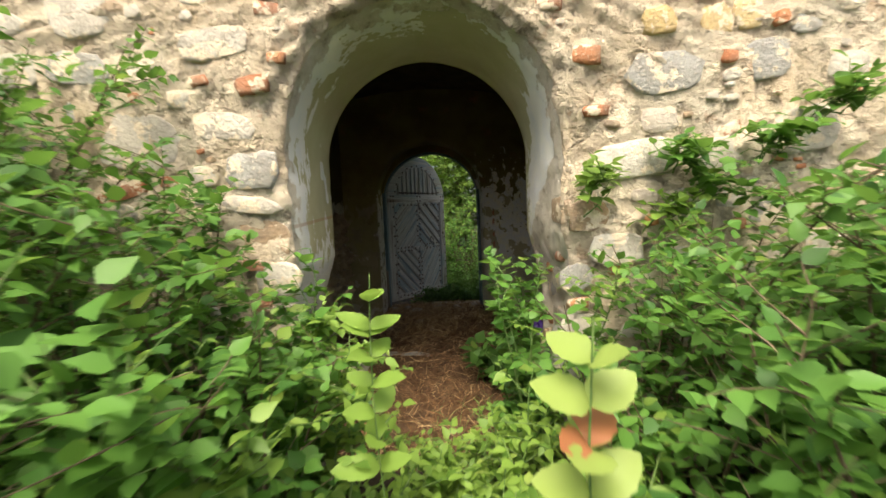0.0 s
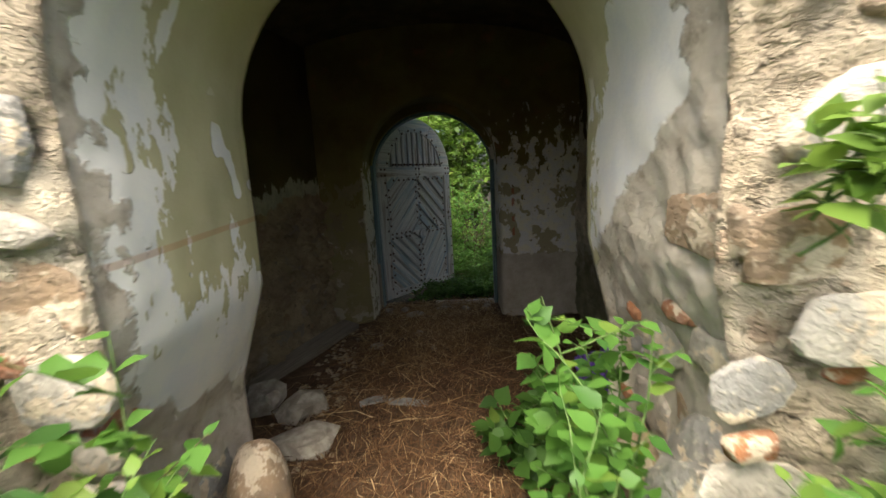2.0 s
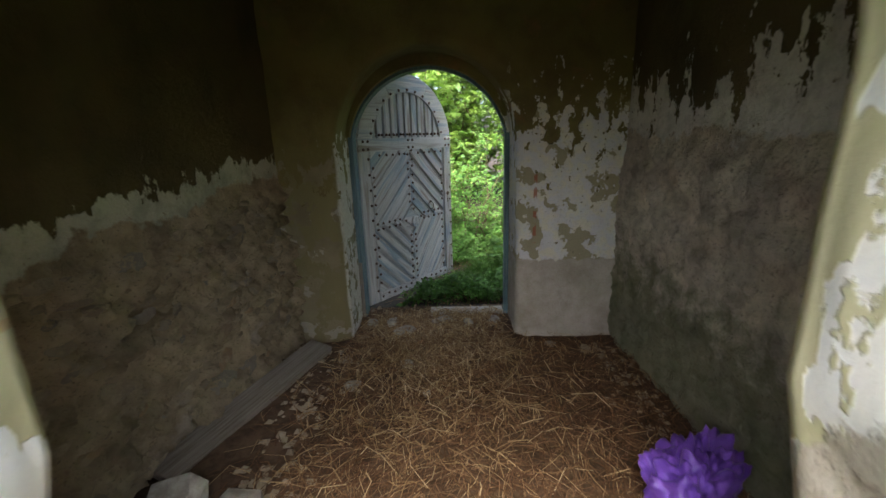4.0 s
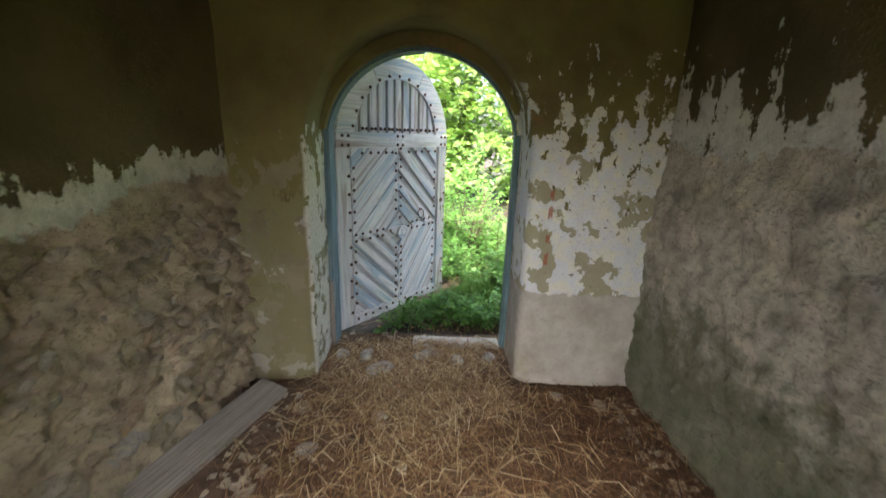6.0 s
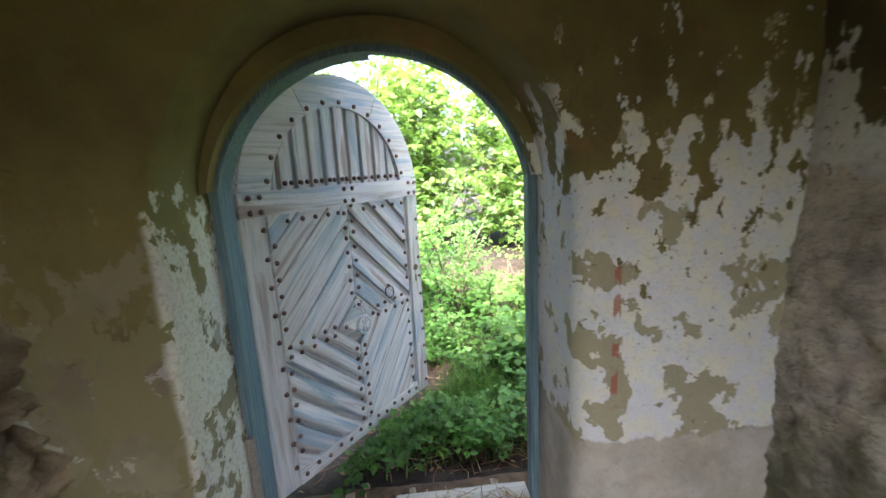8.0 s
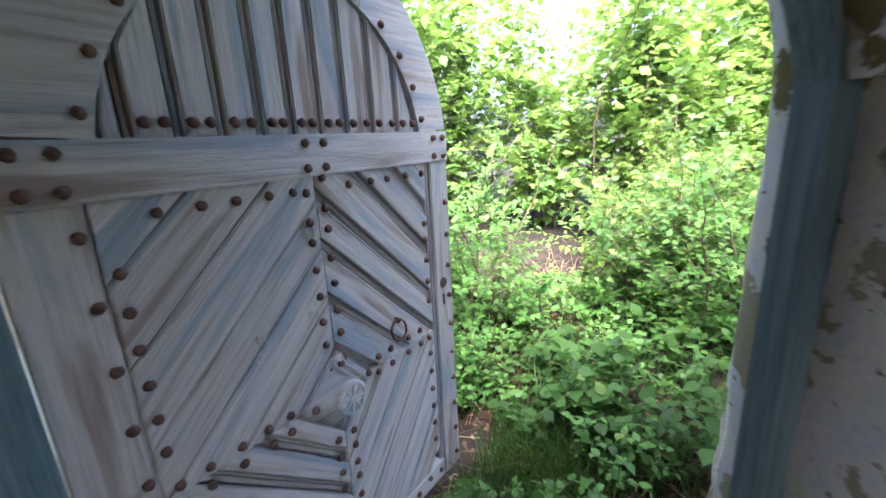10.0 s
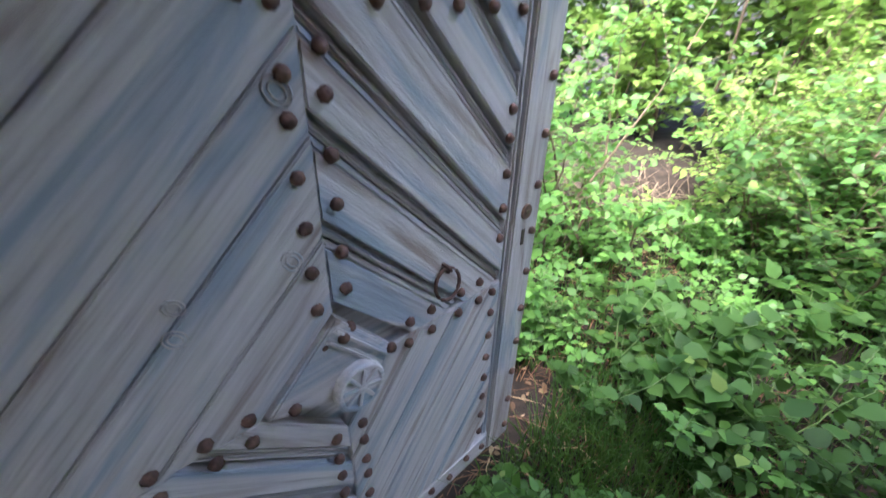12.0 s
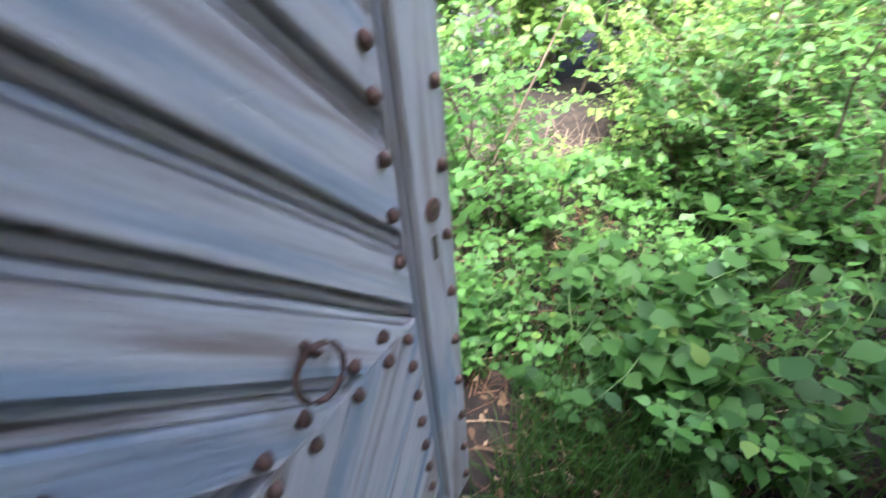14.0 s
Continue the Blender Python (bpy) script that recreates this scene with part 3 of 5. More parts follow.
def ground():
    xs = np.concatenate([[-900, -200, -60, -20, -8], np.linspace(-5, 6, 90), [9, 20, 60, 200, 900]])
    ys = np.concatenate([[-900, -200, -60, -20, -8], np.linspace(-4, 13, 150), [16, 25, 60, 200, 900]])
    v = [(x, y, ground_height(max(-8, min(9, x)), max(-8, min(16, y))) - (0.12 if 2.0 < y < 5.4 and -1.3 < x < 1.4 else 0)) for y in ys for x in xs]
    b = len(xs)
    f = [(i * b + j, i * b + j + 1, (i + 1) * b + j + 1, (i + 1) * b + j) for i in range(len(ys) - 1) for j in range(b - 1)]
    structure("ground", "bare brown soil with fallen leaves, coloured dark for the undergrowth's shade", "ground", mesh_of("ground", v, f, SHADED_SOIL))


ground()


def floor_height(x, y):
    h = 0.02 + 0.05 * math.exp(-((y - 3.4) / 0.8) ** 2) * math.exp(-(x / 0.8) ** 2)
    h += 0.04 * max(0.0, min(1.0, (abs(x) - 0.75) / 0.4)) if y < 4.6 else 0.0
    if y > INNER:
        h = 0.03
    return h + 0.014 * noise.noise(Vector((x * 4, y * 4, 1.0))) + 0.008 * noise.noise(Vector((x * 13, y * 13, 3.0)))


def floor():
    xs, ys = np.linspace(-1.68, 1.36, 100), np.linspace(1.75, 5.75, 150)
    v = [(x, y, floor_height(x, y) - 0.12 * max(0.0, (1.95 - y) / 0.2) - 0.3 * max(0.0, (y - 5.55) / 0.2)) for y in ys for x in xs]
    f = [(i * 100 + j, i * 100 + j + 1, (i + 1) * 100 + j + 1, (i + 1) * 100 + j) for i in range(149) for j in range(99)]
    return structure("floor", "earth floor of the porch covered in dust and dry straw", "floor", mesh_of("floor", v, f, DUSTY_FLOOR))


floor()


def strips(name, count, region, height, lengths, width, material, rng, lift=0.03):
    """Thin bent blades that lie about: each is two quads of its own."""
    verts, loops, sizes = [], [], []
    for _ in range(count):
        x, y = region(rng)
        a, ln = rng.uniform(0, 2 * math.pi), rng.uniform(*lengths)
        w = width * rng.uniform(0.6, 1.3)
        d, s = Vector((math.cos(a), math.sin(a), 0)), Vector((-math.sin(a), math.cos(a), rng.uniform(-0.5, 0.5)))
        bend = Vector((-math.sin(a), math.cos(a), 0)) * rng.uniform(-0.25, 0.25) * ln
        base = len(verts)
        for k, off in ((-0.5, 0), (0.0, 1), (0.5, 0)):
            p = Vector((x, y, 0)) + d * ln * k + bend * off
            p.z = height(p.x, p.y) + rng.uniform(0.002, lift) + (lift * 0.5 if off else 0)
            verts += [p - s * w, p + s * w]
        loops += [base, base + 2, base + 3, base + 1, base + 2, base + 4, base + 5, base + 3]
        sizes += [4, 4]
    return mesh_bulk(name, verts, loops, sizes, material, False)


def straw():
    rng = random.Random(4)

    def region(r):
        while True:
            x, y = r.uniform(-1.05, 1.2), r.uniform(1.95, 5.3)
            if y > 4.85 and not -0.72 < x < 0.42:
                continue
            if x < -0.75 and r.random() < 0.8:
                continue
            return x, y

    thing("straw", "loose brown dry straw strewn over the earth floor", "straw", me=strips("straw", 13000, region, floor_height, (0.05, 0.26), 0.0016, STRAW, rng, 0.03), kind="stuff")

    def by_door(r):
        while True:
            x, y = r.gauss(-0.1, 0.4), 5.35 - abs(r.gauss(0, 0.75))
            if -0.8 < x < 1.0 and y > 3.2 and (y < 4.85 or -0.72 < x < 0.42):
                return x, y

    thing("hay", "pale golden hay trodden down before the door", "hay", me=strips("hay", 3400, by_door, floor_height, (0.06, 0.28), 0.0018, HAY, rng, 0.05), kind="stuff")


straw()


# ---- leaves and shrubs ----
LEAF_V = np.array([(0, 0, 0), (-0.27, 0.22, 0.05), (0.27, 0.22, 0.05), (0, 0.25, 0), (-0.29, 0.52, 0.06), (0.29, 0.52, 0.06), (0, 0.58, -0.01), (-0.12, 0.82, -0.02), (0.12, 0.82, -0.02), (0, 1.05, -0.10)])
LEAF_F = [(0, 3, 1), (0, 2, 3), (1, 3, 6, 4), (3, 2, 5, 6), (4, 6, 9, 7), (6, 5, 8, 9)]
LEAF_L = np.array([i for f in LEAF_F for i in f])
LEAF_S = np.array([len(f) for f in LEAF_F])


def leaves_mesh(name, items, material):
    """One mesh of many leaves. Each item: root, direction, upper side, length, breadth."""
    p = np.array([i[0] for i in items])
    d = np.array([i[1] for i in items], float)
    u = np.array([i[2] for i in items], float)
    ln, br = np.array([i[3] for i in items]), np.array([i[4] for i in items])
    d /= np.linalg.norm(d, axis=1, keepdims=True) + 1e-9
    s = np.cross(d, u)
    s /= np.linalg.norm(s, axis=1, keepdims=True) + 1e-9
    u = np.cross(s, d)
    v = p[:, None] + LEAF_V[None, :, 0:1] * (s * (ln * br)[:, None])[:, None] + LEAF_V[None, :, 1:2] * (d * ln[:, None])[:, None] + LEAF_V[None, :, 2:3] * (u * ln[:, None])[:, None]
    n = len(items)
    loops = (LEAF_L[None] + 10 * np.arange(n)[:, None]).ravel()
    return mesh_bulk(name, v.reshape(-1, 3), loops, np.tile(LEAF_S, n), material)


def tube(verts, loops, sizes, pts, r0, r1, sides=5):
    base, n = len(verts), len(pts)
    for i, p in enumerate(pts):
        d = (pts[min(i + 1, n - 1)] - pts[max(i - 1, 0)]).normalized()
        a = d.orthogonal().normalized()
        b = d.cross(a)
        r = r0 + (r1 - r0) * i / (n - 1)
        verts += [p + (a * math.cos(2 * math.pi * k / sides) + b * math.sin(2 * math.pi * k / sides)) * r for k in range(sides)]
    for i in range(n - 1):
        for k in range(sides):
            q = (k + 1) % sides
            loops += [base + i * sides + k, base + i * sides + q, base + (i + 1) * sides + q, base + (i + 1) * sides + k]
            sizes.append(4)


def grow(rng, root, lean, height, spread):
    """A stem: points from the root upward, leaning and wandering."""
    pts, p, d = [], Vector(root), Vector(lean).normalized()
    n = 9
    for i in range(n):
        pts.append(p.copy())
        p = p + d * height / (n - 1)
        d = (d + Vector((rng.gauss(0, spread), rng.gauss(0, spread), rng.gauss(0.0, spread * 0.6)))).normalized()
    return pts


def shrub(name, label, rng, roots, height, twig, leaf, step, material, bark=BARK, keep=None, lean=(0, 0, 1), spread=0.16, twigs=9, bare=0.25, breadth=1.0, group=""):
    """A shrub of several stems with side twigs, all set with alternate leaves."""
    base = Vector(roots[0])
    ob = thing(name, label, "bush", Matrix.Translation(base), group=group)
    sv, sl, ss, items = [], [], [], []

    def dress(pts, start, end):
        acc, side = rng.uniform(0, step), 1
        for i in range(len(pts) - 1):
            seg = pts[i + 1] - pts[i]
            ln = seg.length
            while acc < ln:
                k = (i + acc / ln) / (len(pts) - 1)
                acc += step * rng.uniform(0.7, 1.3)
                if k < start:
                    continue
                q = pts[i] + seg * min(1, (acc - step) / ln if ln else 0)
                out = seg.normalized().cross(Vector((rng.gauss(0, 0.4), rng.gauss(0, 0.4), 1))).normalized() * side
                side = -side
                d = out + seg.normalized() * 0.5 + Vector((rng.gauss(0, 0.3), rng.gauss(0, 0.3), rng.gauss(-0.15, 0.3)))
                u = Vector((rng.gauss(0, 0.35), rng.gauss(-0.1, 0.35), 1))
                if keep is None or keep(q + d * leaf * 0.5):
                    items.append((tuple(q - base), tuple(d), tuple(u), leaf * rng.uniform(0.55, 1.3), breadth * rng.uniform(0.85, 1.2)))
            acc -= ln

    for root in roots:
        h = height * rng.uniform(0.7, 1.15)
        ln = Vector(lean) + Vector((rng.gauss(0, 0.22), rng.gauss(0, 0.22), 0))
        pts = grow(rng, root, ln, h, spread)
        if keep is not None:
            ok = [keep(q) for q in pts]
            pts = pts[: ok.index(False)] if False in ok else pts
        if len(pts) < 3:
            continue
        if True:
            tube(sv, sl, ss, [q - base for q in pts], 0.004 + 0.004 * h, 0.0015)
            dress(pts, 0.55, 1)
        for _ in range(twigs):
            k = rng.uniform(bare, 0.98)
            i = min(int(k * (len(pts) - 1)), len(pts) - 2)
            a = rng.uniform(0, 2 * math.pi)
            tp = grow(rng, pts[i].lerp(pts[i + 1], k * (len(pts) - 1) - i), (math.cos(a), math.sin(a), rng.uniform(0.1, 0.9)), twig * rng.uniform(0.5, 1.2), 0.14)
            tp = tp[::2]
            if keep is not None:
                ok = [keep(q) for q in tp]
                tp = tp[: ok.index(False)] if False in ok else tp
            if len(tp) > 1:
                tube(sv, sl, ss, [q - base for q in tp], 0.0028, 0.001, 4)
                dress(tp, 0.05, 1)
    if not items:
        bpy.data.objects.remove(ob)
        return None
    tagged(part("branchwork", mesh_bulk("branchwork", sv, sl, ss, bark), ob), kind="stuff")
    tagged(part("foliage", leaves_mesh("foliage", items, material), ob), kind="stuff")
    return ob


def ladder(v, *steps):
    """Straight lines between (place, height) pairs."""
    xs, hs = zip(*steps)
    return float(np.interp(v, xs, hs))


def canopy(x, y):
    """How high the growth before the wall stands at a place."""
    if x < 0.03:
        far = ladder(-x, (0.0, 0.42), (0.07, 0.5), (0.14, 0.80), (0.34, 0.84), (0.5, 0.98), (0.7, 1.25), (0.9, 1.65), (1.15, 2.05), (1.6, 2.3))
        near = ladder(-x, (0.0, 0.36), (0.10, 0.48), (0.3, 0.68), (0.40, 0.95), (0.52, 1.2), (0.8, 1.5), (1.2, 1.8))
    else:
        far = ladder(x, (0.03, 0.36), (0.12, 0.45), (0.20, 0.78), (0.35, 0.98), (0.5, 1.08), (0.8, 1.18), (1.3, 1.38), (2.0, 1.6))
        near = ladder(x, (0.03, 0.36), (0.12, 0.45), (0.3, 0.66), (0.46, 1.05), (0.7, 1.36), (1.3, 1.6))
    return near + (far - near) * max(0.0, min(1.0, (y - 1.0) / 0.16))


def clear_front(p):
    x, y, z = p
    if y > FRONT - 0.05:
        return False
    return z < canopy(x, y) + 0.10 * noise.noise(Vector((x * 6, y * 6, 2)))


def front_bushes():
    rng = random.Random(11)
    tags = {
        "hedge_shrub": ("leafy green hedge shrub pressing against the rubble wall", LEAF, BARK, 0.050, 1.1),
        "vine": ("climbing plant with broad dark green leaves", LEAF, GREEN_STEM, 0.058, 1.3),
        "low_shrub": ("low bright green shrub growing across the path", LEAF_BRIGHT, GREEN_STEM, 0.046, 0.95),
    }
    for i in range(15):
        for j in range(5):
            x, y = -2.25 + 0.32 * i + rng.uniform(-0.12, 0.12), 0.42 + 0.30 * j + rng.uniform(-0.12, 0.12)
            if y > 1.76:
                continue
            top = canopy(x, y)
            kind = "low_shrub" if abs(x) < 0.45 else ("vine" if (x < 0 and y > 1.0 and top < 1.4) or rng.random() < 0.2 else "hedge_shrub")
            label, mat, bark, size, broad = tags[kind]
            roots = [(x + rng.gauss(0, 0.10), y + rng.gauss(0, 0.10), ground_height(x, y) - 0.03) for _ in range(5)]
            shrub(kind, label, rng, roots, top * 1.12, 0.15 + 0.14 * top, size, 0.022, mat, bark, keep=clear_front, twigs=12, bare=0.16, breadth=broad, group="growth before the wall")


front_bushes()


def back_thicket():
    rng = random.Random(23)

    def clear(p):
        x, y, z = p
        if y < OUTER + 0.04 and (x > 0.45 + 0.75 * max(0.0, y - 5.5) or x < -1.0):
            return False
        leaf_side = 0.785 * (x + 0.70) - 0.62 * (y - 5.492)
        if leaf_side < 0.05 and y < 6.75 and x < 0.15:
            return False
        if leaf_side < 0.15 and y < 6.9 and x < 0.6 and z > 0.16:
            return False
        if y < 6.5 and z > 0.22:
            return x > 0.5 and z < 0.25 + 0.8 * (x - 0.5) and y > 6.02
        s = (y - 5.2) / 3.8
        if 6.9 < y < 9.1 and abs(x + 0.06 - 1.46 * s) < (0.06 + 0.17 * s) * (1 + 0.9 * noise.noise(Vector((x, y, z)) * 5)) and abs(z - 1.42 + 1.25 * s) < 0.085 * (1 + 0.9 * noise.noise(Vector((y, z, x)) * 6)):
            return noise.noise(Vector((x, y, z)) * 31) > 0.38
        if y < 7.6 and -0.1 < x < 0.9 and z > 0.9 + (y - 6.5):
            return False
        return True

    for i in range(52):
        x, y = rng.uniform(-1.8, 4.6), rng.uniform(7.2, 9.6)
        if 0.5 < x < 2.2 and 8.4 < y < 9.8:
            continue
        roots = [(x + rng.gauss(0, 0.2), y + rng.gauss(0, 0.2), ground_height(x, y) - 0.03) for _ in range(5)]
        tall = rng.uniform(0.8, 1.9)
        # nearer shrubs take darker leaves: the thicket's shade put into colour
        shrub("thicket_shrub", "green leafy shrub in the thicket, near ones coloured darker for shade", rng, roots, tall, 0.5, 0.052, 0.028, (LEAF_DARK_SHADED if i % 3 == 0 else LEAF) if y < 8.3 else LEAF_BRIGHT, keep=clear, twigs=14, bare=0.1, breadth=1.15, group="thicket behind the door")
    for i in range(54):
        x, y = rng.uniform(-4.5, 9.0), rng.uniform(9.9, 13.5)
        roots = [(x + rng.gauss(0, 0.3), y + rng.gauss(0, 0.3), 0.05) for _ in range(4)]
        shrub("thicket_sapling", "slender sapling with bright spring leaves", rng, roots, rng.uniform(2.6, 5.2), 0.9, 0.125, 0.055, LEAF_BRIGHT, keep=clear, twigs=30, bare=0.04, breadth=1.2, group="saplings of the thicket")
    for i in range(14):
        x, y = rng.uniform(0.65, 2.2), rng.uniform(6.15, 7.2)
        roots = [(x + rng.gauss(0, 0.12), y + rng.gauss(0, 0.12), ground_height(x, y) - 0.02) for _ in range(3)]
        shrub("bramble", "bramble with broad dark green leaves", rng, roots, rng.uniform(0.25, 0.5), 0.22, 0.078, 0.04, LEAF_DARK_SHADED, GREEN_STEM, keep=clear, twigs=5, breadth=1.3, group="brambles behind the door")
    for i in range(120):
        x, y = rng.uniform(-0.6, 3.4), rng.uniform(5.7, 8.8)
        if ((x - 0.44) / 0.26) ** 2 + ((y - 6.45) / 0.20) ** 2 < 1 or (0.5 < x < 2.0 and y > 8.2) or (x > 0.7 and y < 7.2 and i % 2):
            continue
        roots = [(x + rng.gauss(0, 0.14), y + rng.gauss(0, 0.14), ground_height(x, y) - 0.02) for _ in range(5)]
        # dark leaves are likelier near the door, carrying shade by colour
        shrub("ground_plant", "low dark green ground plant", rng, roots, rng.uniform(0.14, 0.45), 0.17, 0.044, 0.026, LEAF if rng.random() < (0.25 if y < 7.0 else 0.6) else LEAF_DARK_SHADED, GREEN_STEM, keep=clear, twigs=6, breadth=1.2, group="ground cover behind the door")

    for i in range(26):
        x, y = rng.uniform(-0.28, 0.42), rng.uniform(5.78, 6.22)
        roots = [(x + rng.gauss(0, 0.06), y + rng.gauss(0, 0.06), ground_height(x, y) - 0.02) for _ in range(4)]
        shrub("doorstep_plant", "low fresh green plant growing beside the threshold", rng, roots, rng.uniform(0.10, 0.19), 0.10, 0.044, 0.022, LEAF, GREEN_STEM, keep=clear, twigs=5, breadth=1.15, group="plants by the threshold")


back_thicket()


# ---- door frame and threshold ----
def arch_slab(name, a, b, y0, y1, i0, i1, material, ob, label=""):
    """A piece of an arched band between two arch lines, from y0 to y1."""
    v, f = [], []
    for i in range(i0, i1 + 1):
        for (x, z), y in ((a[i], y0), (b[i], y0), (b[i], y1), (a[i], y1)):
            v.append((x, y, z))
    for i in range(i1 - i0):
        for k in range(4):
            f.append((i * 4 + k, i * 4 + (k + 1) % 4, i * 4 + 4 + (k + 1) % 4, i * 4 + 4 + k))
    f += [(0, 1, 2, 3), tuple(4 * (i1 - i0) + k for k in (3, 2, 1, 0))]
    return part(name, mesh_of(name, v, f, material, False), ob, label)


def door_frame():
    ob = thing("door_1_frame", "weathered blue-painted wooden frame of the arched doorway", "door frame", kind="structure")
    nj, na = 2, 34
    a = arch_line(DOOR_CX, DOOR_HW, 0.0, SPRING, APEX, nj, na)
    b = arch_line(DOOR_CX, DOOR_HW, 0.0, SPRING, APEX, nj, na, grow=0.038)
    n = len(a)
    arch_slab("post", a, b, 5.345, 5.405, 0, nj, BLUE_FRAME, ob)
    arch_slab("arch_piece", a, b, 5.345, 5.405, nj, n // 2, BLUE_FRAME, ob)
    arch_slab("arch_piece", a, b, 5.345, 5.475, n // 2, n - 1 - nj, BLUE_FRAME, ob)
    arch_slab("post", a, b, 5.345, 5.475, n - 1 - nj, n - 1, BLUE_FRAME, ob)
    # cracked plaster order set round the wooden arch
    c = arch_line(DOOR_CX, DOOR_HW + 0.012, 0.0, SPRING, APEX + 0.022, nj, na)
    d = arch_line(DOOR_CX, DOOR_HW + 0.060, 0.0, SPRING, APEX + 0.098, nj, na)
    for i0, i1 in ((nj, nj + 15), (nj + 15, n - 1 - nj - 8), (n - 1 - nj - 8, n - 1 - nj)):
        arch_slab("plaster_ring", c, d, 5.285 - 0.004 * (i0 % 3), 5.342, i0, i1, BACK_WALL, ob, "cracked plaster ring round the wooden arch")
    # split timber strip between plaster and post on the hinge side
    bm = bmesh.new()
    box_bm(bm, (DOOR_CX - DOOR_HW - 0.034, 5.315, 0.02), (DOOR_CX - DOOR_HW - 0.006, 5.341, 0.52), 0.005)
    part("split_strip", from_bm("split_strip", bm, BOARD), ob, "split bare timber strip beside the post")
    bm = bmesh.new()
    box_bm(bm, (-0.17, 5.32, 0.0), (0.455, 5.45, 0.058), 0.008)
    bmesh.ops.subdivide_edges(bm, edges=[e for e in bm.edges if abs(e.verts[0].co.x - e.verts[1].co.x) > 0.4], cuts=9)
    for v in bm.verts:
        v.co.z += 0.006 * noise.noise(v.co * 7)
        v.co.y += 0.008 * noise.noise(v.co * 5 + Vector((3, 0, 0)))
    part("threshold", from_bm("threshold", bm, PALE_BOARD), ob, "worn pale timber threshold")


door_frame()

# ---- the door leaf ----
U0, U1, V0, MID_U, MID_V, RAIL0, RAIL1 = -0.018, 1.19, 0.07, 0.585, 0.765, 1.408, 1.515
STILE_L, STILE_R, SILL = 0.108, 1.062, 0.150
HEAD_U, HEAD_V, HEAD_R, BAND_R = 0.593, 1.450, 0.603, 0.452
HINGE = Matrix.Translation((-0.70, 5.492, 0)) @ Matrix.Rotation(radians(51.75), 4, "Z")


def clip_poly(poly, p, n):
    """The part of a convex polygon on the side of the line through p towards n."""
    out = []
    for i, a in enumerate(poly):
        b = poly[(i + 1) % len(poly)]
        da, db = (a - p).dot(n), (b - p).dot(n)
        if da >= 0:
            out.append(a)
        if da * db < 0:
            out.append(a + (b - a) * (da / (da - db)))
    return out


def area_of(poly):
    return abs(sum(poly[i].x * poly[(i + 1) % len(poly)].y - poly[(i + 1) % len(poly)].x * poly[i].y for i in range(len(poly)))) / 2


def plank(name, poly, ob, depth, angle, label="", material=None, front=0.0, edge=0.004):
    """A flat board of that outline, its own x along the grain, its front edges rounded."""
    c = sum(poly, Vector((0, 0))) / len(poly)
    rot = Matrix.Rotation(-angle, 2)
    pts = [rot @ (p - c) for p in poly]
    bm = bmesh.new()
    vs = [bm.verts.new((p.x, -front, p.y)) for p in pts]
    face = bm.faces.new(vs)
    made = bmesh.ops.extrude_face_region(bm, geom=[face])
    for v in made["geom"]:
        if isinstance(v, bmesh.types.BMVert):
            v.co.y = depth
    bmesh.ops.recalc_face_normals(bm, faces=bm.faces)
    edges = [e for e in bm.edges if all(abs(v.co.y + front) < 1e-6 for v in e.verts)]
    bmesh.ops.bevel(bm, geom=edges, offset=edge, segments=2, affect="EDGES")
    me = from_bm(name, bm, material or GREY_WOOD)
    return part(name, me, ob, label, Matrix.Translation((c.x, 0, c.y)) @ Matrix.Rotation(-angle, 4, "Y"))


def stud_mesh(seed):
    """A hammered iron stud, a little out of round."""
    rng = random.Random(seed)
    v, f = [], []
    prof = [(0.0122, 0.002), (0.0118, -0.004), (0.0082, -0.0095), (0.0, -0.0112)]
    n = 9
    for r, y in prof[:-1]:
        v += [(r * rng.uniform(0.86, 1.1) * math.cos(2 * math.pi * k / n), y, r * rng.uniform(0.86, 1.1) * math.sin(2 * math.pi * k / n)) for k in range(n)]
    v.append((rng.uniform(-0.002, 0.002), prof[-1][1], rng.uniform(-0.002, 0.002)))
    for i in range(2):
        f += [(i * n + k, i * n + (k + 1) % n, (i + 1) * n + (k + 1) % n, (i + 1) * n + k) for k in range(n)]
    f += [(2 * n + k, 2 * n + (k + 1) % n, 3 * n) for k in range(n)]
    return mesh_of("stud", v, f, RUST)


def head_height(u, rad=HEAD_R):
    """The height of the leaf's rounded head, or of a ring inside it, at u."""
    return HEAD_V + math.sqrt(max(0.0, rad * rad - (u - HEAD_U) ** 2))


def moulded_boards(ob, rect, cuts, side, up, slope):
    """Boards that step outwards from the diamond, each with a ledge, a groove and a round bead along its outer edge."""
    nrm = Vector((side * slope, up)).normalized()
    angle = math.atan2(-side * up * slope, 1)
    for k in range(len(cuts) - 1):
        p0, p1 = Vector((MID_U, MID_V + up * cuts[k])), Vector((MID_U, MID_V + up * cuts[k + 1]))
        poly = clip_poly(clip_poly(rect, p0, nrm), p1, -nrm)
        if len(poly) < 3 or area_of(poly) < 0.0015:
            continue
        pieces = (("board", -1.0, 0.038, 0.002, 0.003), ("ledge", 0.038, 0.025, -0.004, 0.005), ("bead", 0.020, 0.008, -0.008, 0.005))
        for name, a, b, front, edge in pieces:
            q = clip_poly(poly, p1 - nrm * b, -nrm)
            if a > 0:
                q = clip_poly(q, p1 - nrm * a, nrm)
            if len(q) > 2 and area_of(q) > 0.0004:
                plank(name, q, ob, 0.034, angle, front=front, edge=edge)


